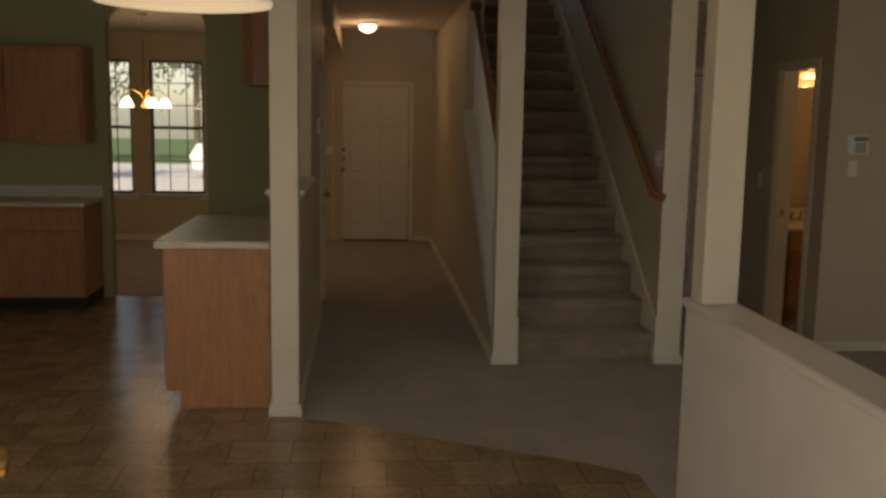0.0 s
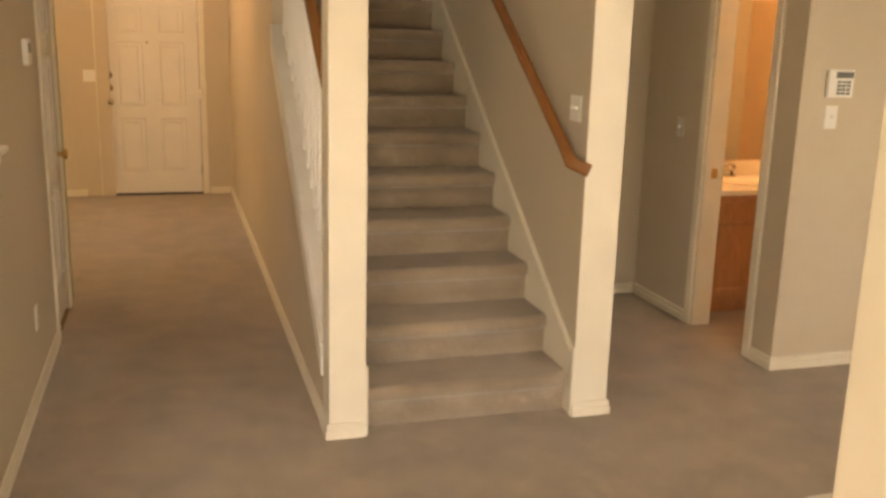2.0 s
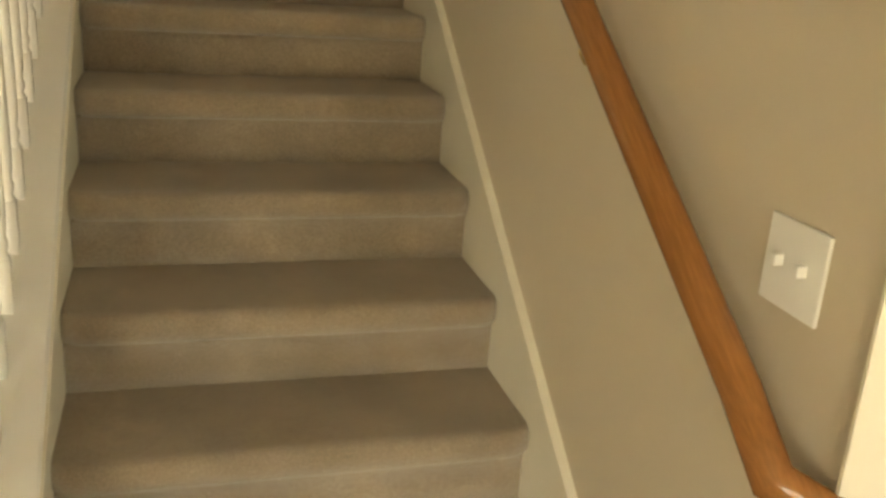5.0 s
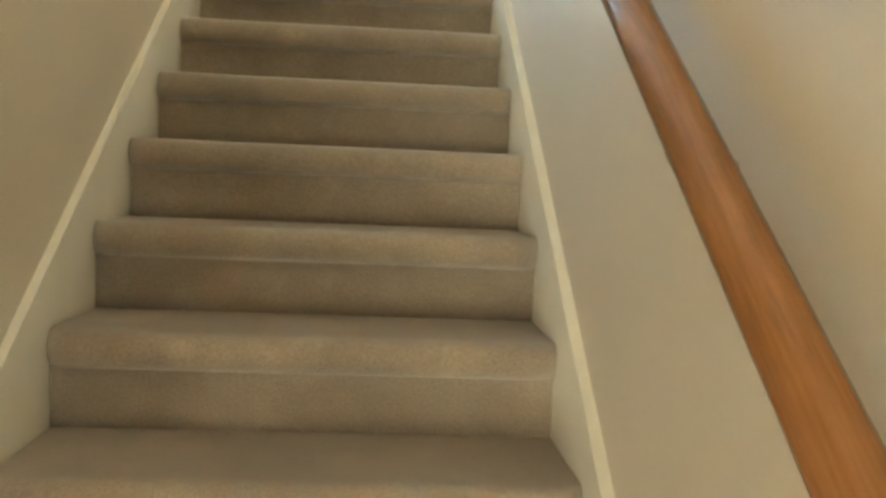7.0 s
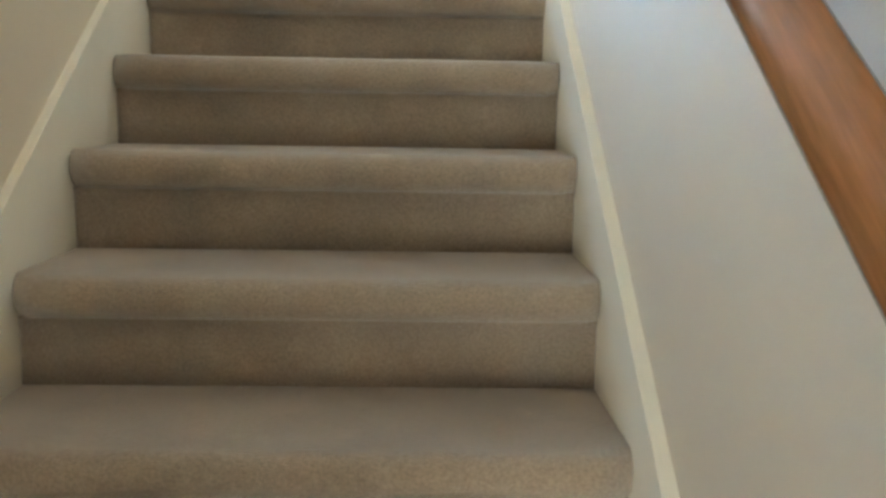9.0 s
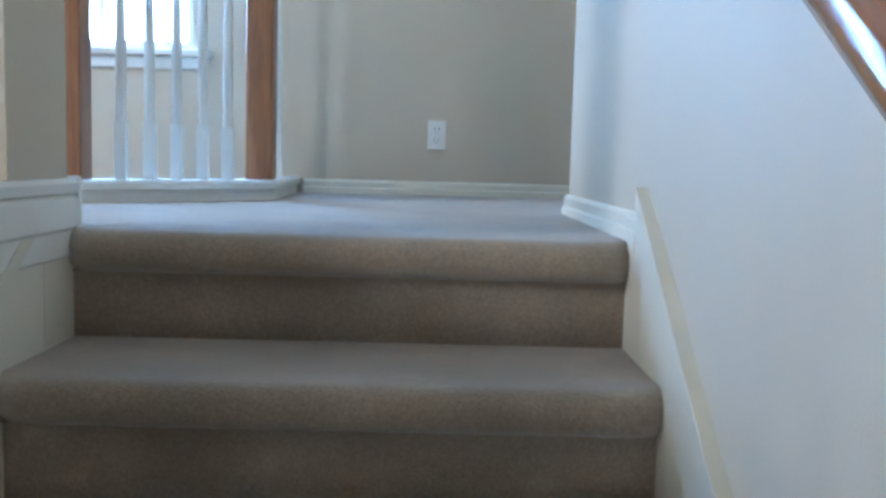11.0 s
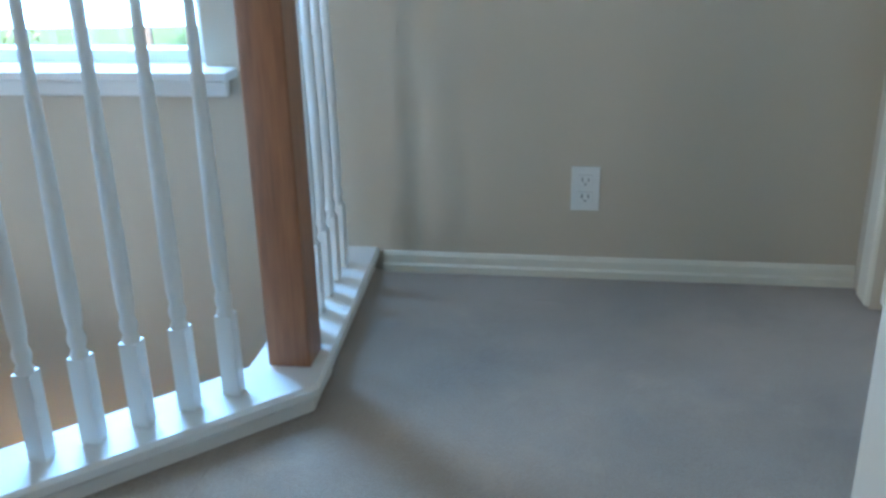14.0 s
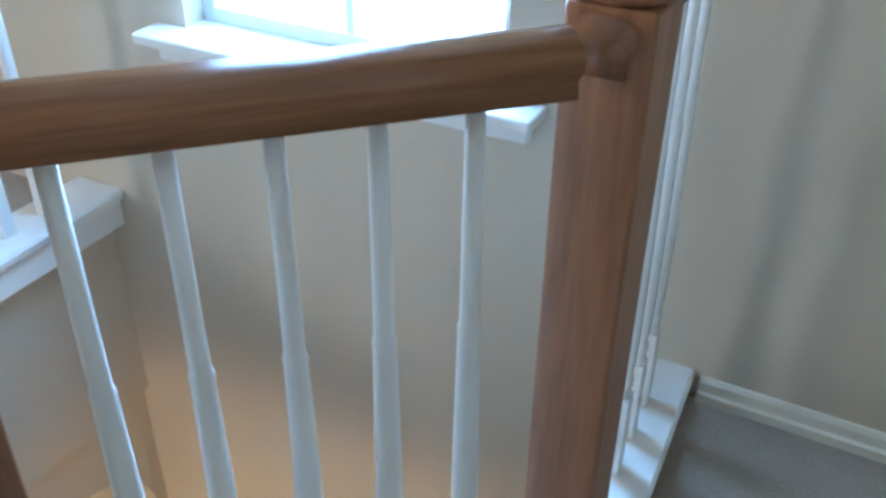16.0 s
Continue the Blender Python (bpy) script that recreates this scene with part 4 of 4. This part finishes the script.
# ---- small wall things ----
def plate(name, at, axis, w, h, label, category, detail):
    """A cover plate on a wall; axis is the wall's outward way."""
    root = thing(name, at, label, category)
    x, y, z = at

    def b(u0, u1, d0, d1, z0, z1, bev=0.0):
        if axis == "-y":
            return box(x + u0, x + u1, y - d1, y - d0, z + z0, z + z1, bev)
        if axis == "-x":
            return box(x - d1, x - d0, y + u0, y + u1, z + z0, z + z1, bev)
        return box(x + d0, x + d1, y + u0, y + u1, z + z0, z + z1, bev)

    part("cover", b(-w / 2, w / 2, 0, 0.006, -h / 2, h / 2, 0.002), PLASTIC, root)
    if detail == "outlet":
        for zz in (-0.020, 0.020):
            s = part("socket", b(-0.017, 0.017, 0.0055, 0.008, zz - 0.014, zz + 0.014, 0.002), PLASTIC, root)
            # no holes are cut: their shade is the near-black of these thin slips
            for u in (-0.007, 0.007):
                part("slot", b(u - 0.0012, u + 0.0012, 0.0078, 0.0083, zz - 0.002, zz + 0.007), DARK, s)
            part("slot", b(-0.002, 0.002, 0.0078, 0.0083, zz - 0.010, zz - 0.006), DARK, s)
    elif detail.startswith("switch"):
        n = int(detail[-1])
        for i in range(n):
            u = (i - (n - 1) / 2) * 0.046
            part("toggle", b(u - 0.005, u + 0.005, 0.0055, 0.020, -0.004, 0.012, 0.002), PLASTIC, root)
    return root


plate("outlet", (0.628, FRONT, 3.450), "-y", 0.066, 0.106, "white double outlet on the landing wall", "outlet", "outlet")
plate("light_switch", (WX, 0.070, 1.385), "-x", 0.115, 0.115, "white double light switch on the stair wall", "light switch", "switch2")
plate("light_switch", (2.44, 0.235, 1.33), "-y", 0.070, 0.115, "white light switch below the alarm keypad", "light switch", "switch1")
plate("light_switch", (2.25, 1.33, 1.17), "-x", 0.070, 0.115, "white light switch by the bathroom door", "light switch", "switch1")
plate("light_switch", (-1.50, FRONT, 1.20), "-y", 0.115, 0.115, "white light switch beside the front door", "light switch", "switch2")
plate("outlet", (-1.384, 0.75, 0.36), "+x", 0.070, 0.114, "white outlet low on the hall wall", "outlet", "outlet")
th = thing("thermostat", (-1.384, 1.0, 1.56), "white thermostat on the hall wall", "thermostat")
part("case", box(-1.383, -1.358, 0.94, 1.06, 1.50, 1.62, 0.006), PLASTIC, th)
part("display", box(-1.3585, -1.357, 0.965, 1.035, 1.555, 1.60), GREY, th)
kp = thing("alarm_keypad", (2.46, 0.235, 1.50), "white alarm keypad with a grey display on the wall", "keypad")
part("case", box(2.385, 2.535, 0.208, 0.234, 1.43, 1.566, 0.006), PLASTIC, kp)
part("display", box(2.425, 2.527, 0.2065, 0.2085, 1.525, 1.555), GREY, kp, "grey display")
for i in range(4):
    for j in range(3):
        part("key", box(2.435 + j * 0.028, 2.457 + j * 0.028, 0.2055, 0.2085, 1.444 + i * 0.0185, 1.457 + i * 0.0185, 0.001), GREY, kp)


# ---- outside, seen through the windows ----
def tree(x, y, height, spread, seed):
    rnd = random.Random(seed)
    root = thing("tree", (x, y, -0.15), "leafy green garden tree beyond the front window", "tree", "garden trees")
    bm = bmesh.new()
    lathe([(0.20, 0.0), (0.14, 0.5), (0.11, height * 0.45), (0.05, height * 0.8)], 9, (x, y, -0.15), bm=bm)
    tips = []
    for i in range(9):
        a = 2 * math.pi * i / 9 + rnd.random()
        z0 = height * (0.30 + 0.05 * i)
        r = spread * (0.6 + 0.4 * rnd.random()) * (1.0 - 0.05 * i)
        e = (x + r * math.cos(a), y + r * math.sin(a), z0 + 0.6 + rnd.random())
        sweep(bm, [(x, y, z0 - 0.15), ((x + e[0]) / 2, (y + e[1]) / 2, z0 + 0.35), e], [(0.035 * math.cos(j * 1.05), 0.035 * math.sin(j * 1.05)) for j in range(6)])
        tips += [e, ((x + e[0]) / 2, (y + e[1]) / 2, z0 + 0.4)]
    tips.append((x, y, height * 0.9))
    part("trunk", bm, BARK, root)
    vs, fs = [], []
    for i in range(2200):
        c = tips[rnd.randrange(len(tips))]
        p = Vector((c[0] + rnd.gauss(0, spread * 0.22), c[1] + rnd.gauss(0, spread * 0.22), c[2] + rnd.gauss(0, 0.42)))
        q = Euler((rnd.random() * 6.3, rnd.random() * 6.3, rnd.random() * 6.3)).to_matrix()
        s = 0.07 + 0.07 * rnd.random()
        k = len(vs)
        vs += [tuple(p + q @ Vector(v)) for v in ((-s, 0, 0), (0, -s * 0.5, 0.01), (s, 0, 0), (0, s * 0.5, 0.01))]
        fs.append((k, k + 1, k + 2, k + 3))
    me = bpy.data.meshes.new("crown")
    me.from_pydata(vs, [], fs)
    me.materials.append(LEAF)
    ob = new("crown", me)
    ob.parent = root
    ob.matrix_parent_inverse = Matrix.Translation(-root.location)


for i, (x, y, h, s) in enumerate(((-9.6, 17.0, 6.5, 2.2), (-3.0, 18.0, 6.0, 2.3), (-7.4, 30.0, 7.5, 2.6), (-11.5, 29.0, 7.0, 2.8), (1.5, 16.0, 5.5, 2.0))):
    tree(x, y, h, s, 10 + i)
structure("road", box(-60, 60, 18.6, 27.0, -0.149, -0.12), CONCRETE, "pale concrete street in front of the house", "road")
car = thing("car", (-6.2, 20.5, -0.12), "white parked car on the street", "car")
bm = bmesh.new()
prism(bm, [(-8.3, 0.12), (-4.1, 0.12), (-4.0, 0.45), (-4.2, 0.72), (-5.0, 0.80), (-8.2, 0.82), (-8.4, 0.5)], "y", 19.65, 21.35)
part("body", bm, WHITE, car)
bm = bmesh.new()
prism(bm, [(-8.0, 0.82), (-5.0, 0.80), (-5.7, 1.28), (-7.5, 1.30)], "y", 19.75, 21.25)
part("cabin", bm, WHITE, car)
for x0, x1 in ((-7.55, -6.65), (-6.55, -5.75)):
    part("side_window", box(x0, x1, 19.735, 19.749, 0.88, 1.20), GREY, car)
for x in (-7.6, -4.9):
    for y in (19.62, 21.18):
        w = part("wheel", lathe([(0.02, 0.0), (0.30, 0.01), (0.32, 0.04), (0.32, 0.16), (0.30, 0.19), (0.02, 0.20)], 20, (x, y, 0.20), axis="y"), DARK, car, "", True)
        part("rim", lathe([(0.19, -0.004), (0.17, -0.010), (0.02, -0.010)], 16, (x, y, 0.20), axis="y"), NICKEL, w)
car.location.x += 2.6
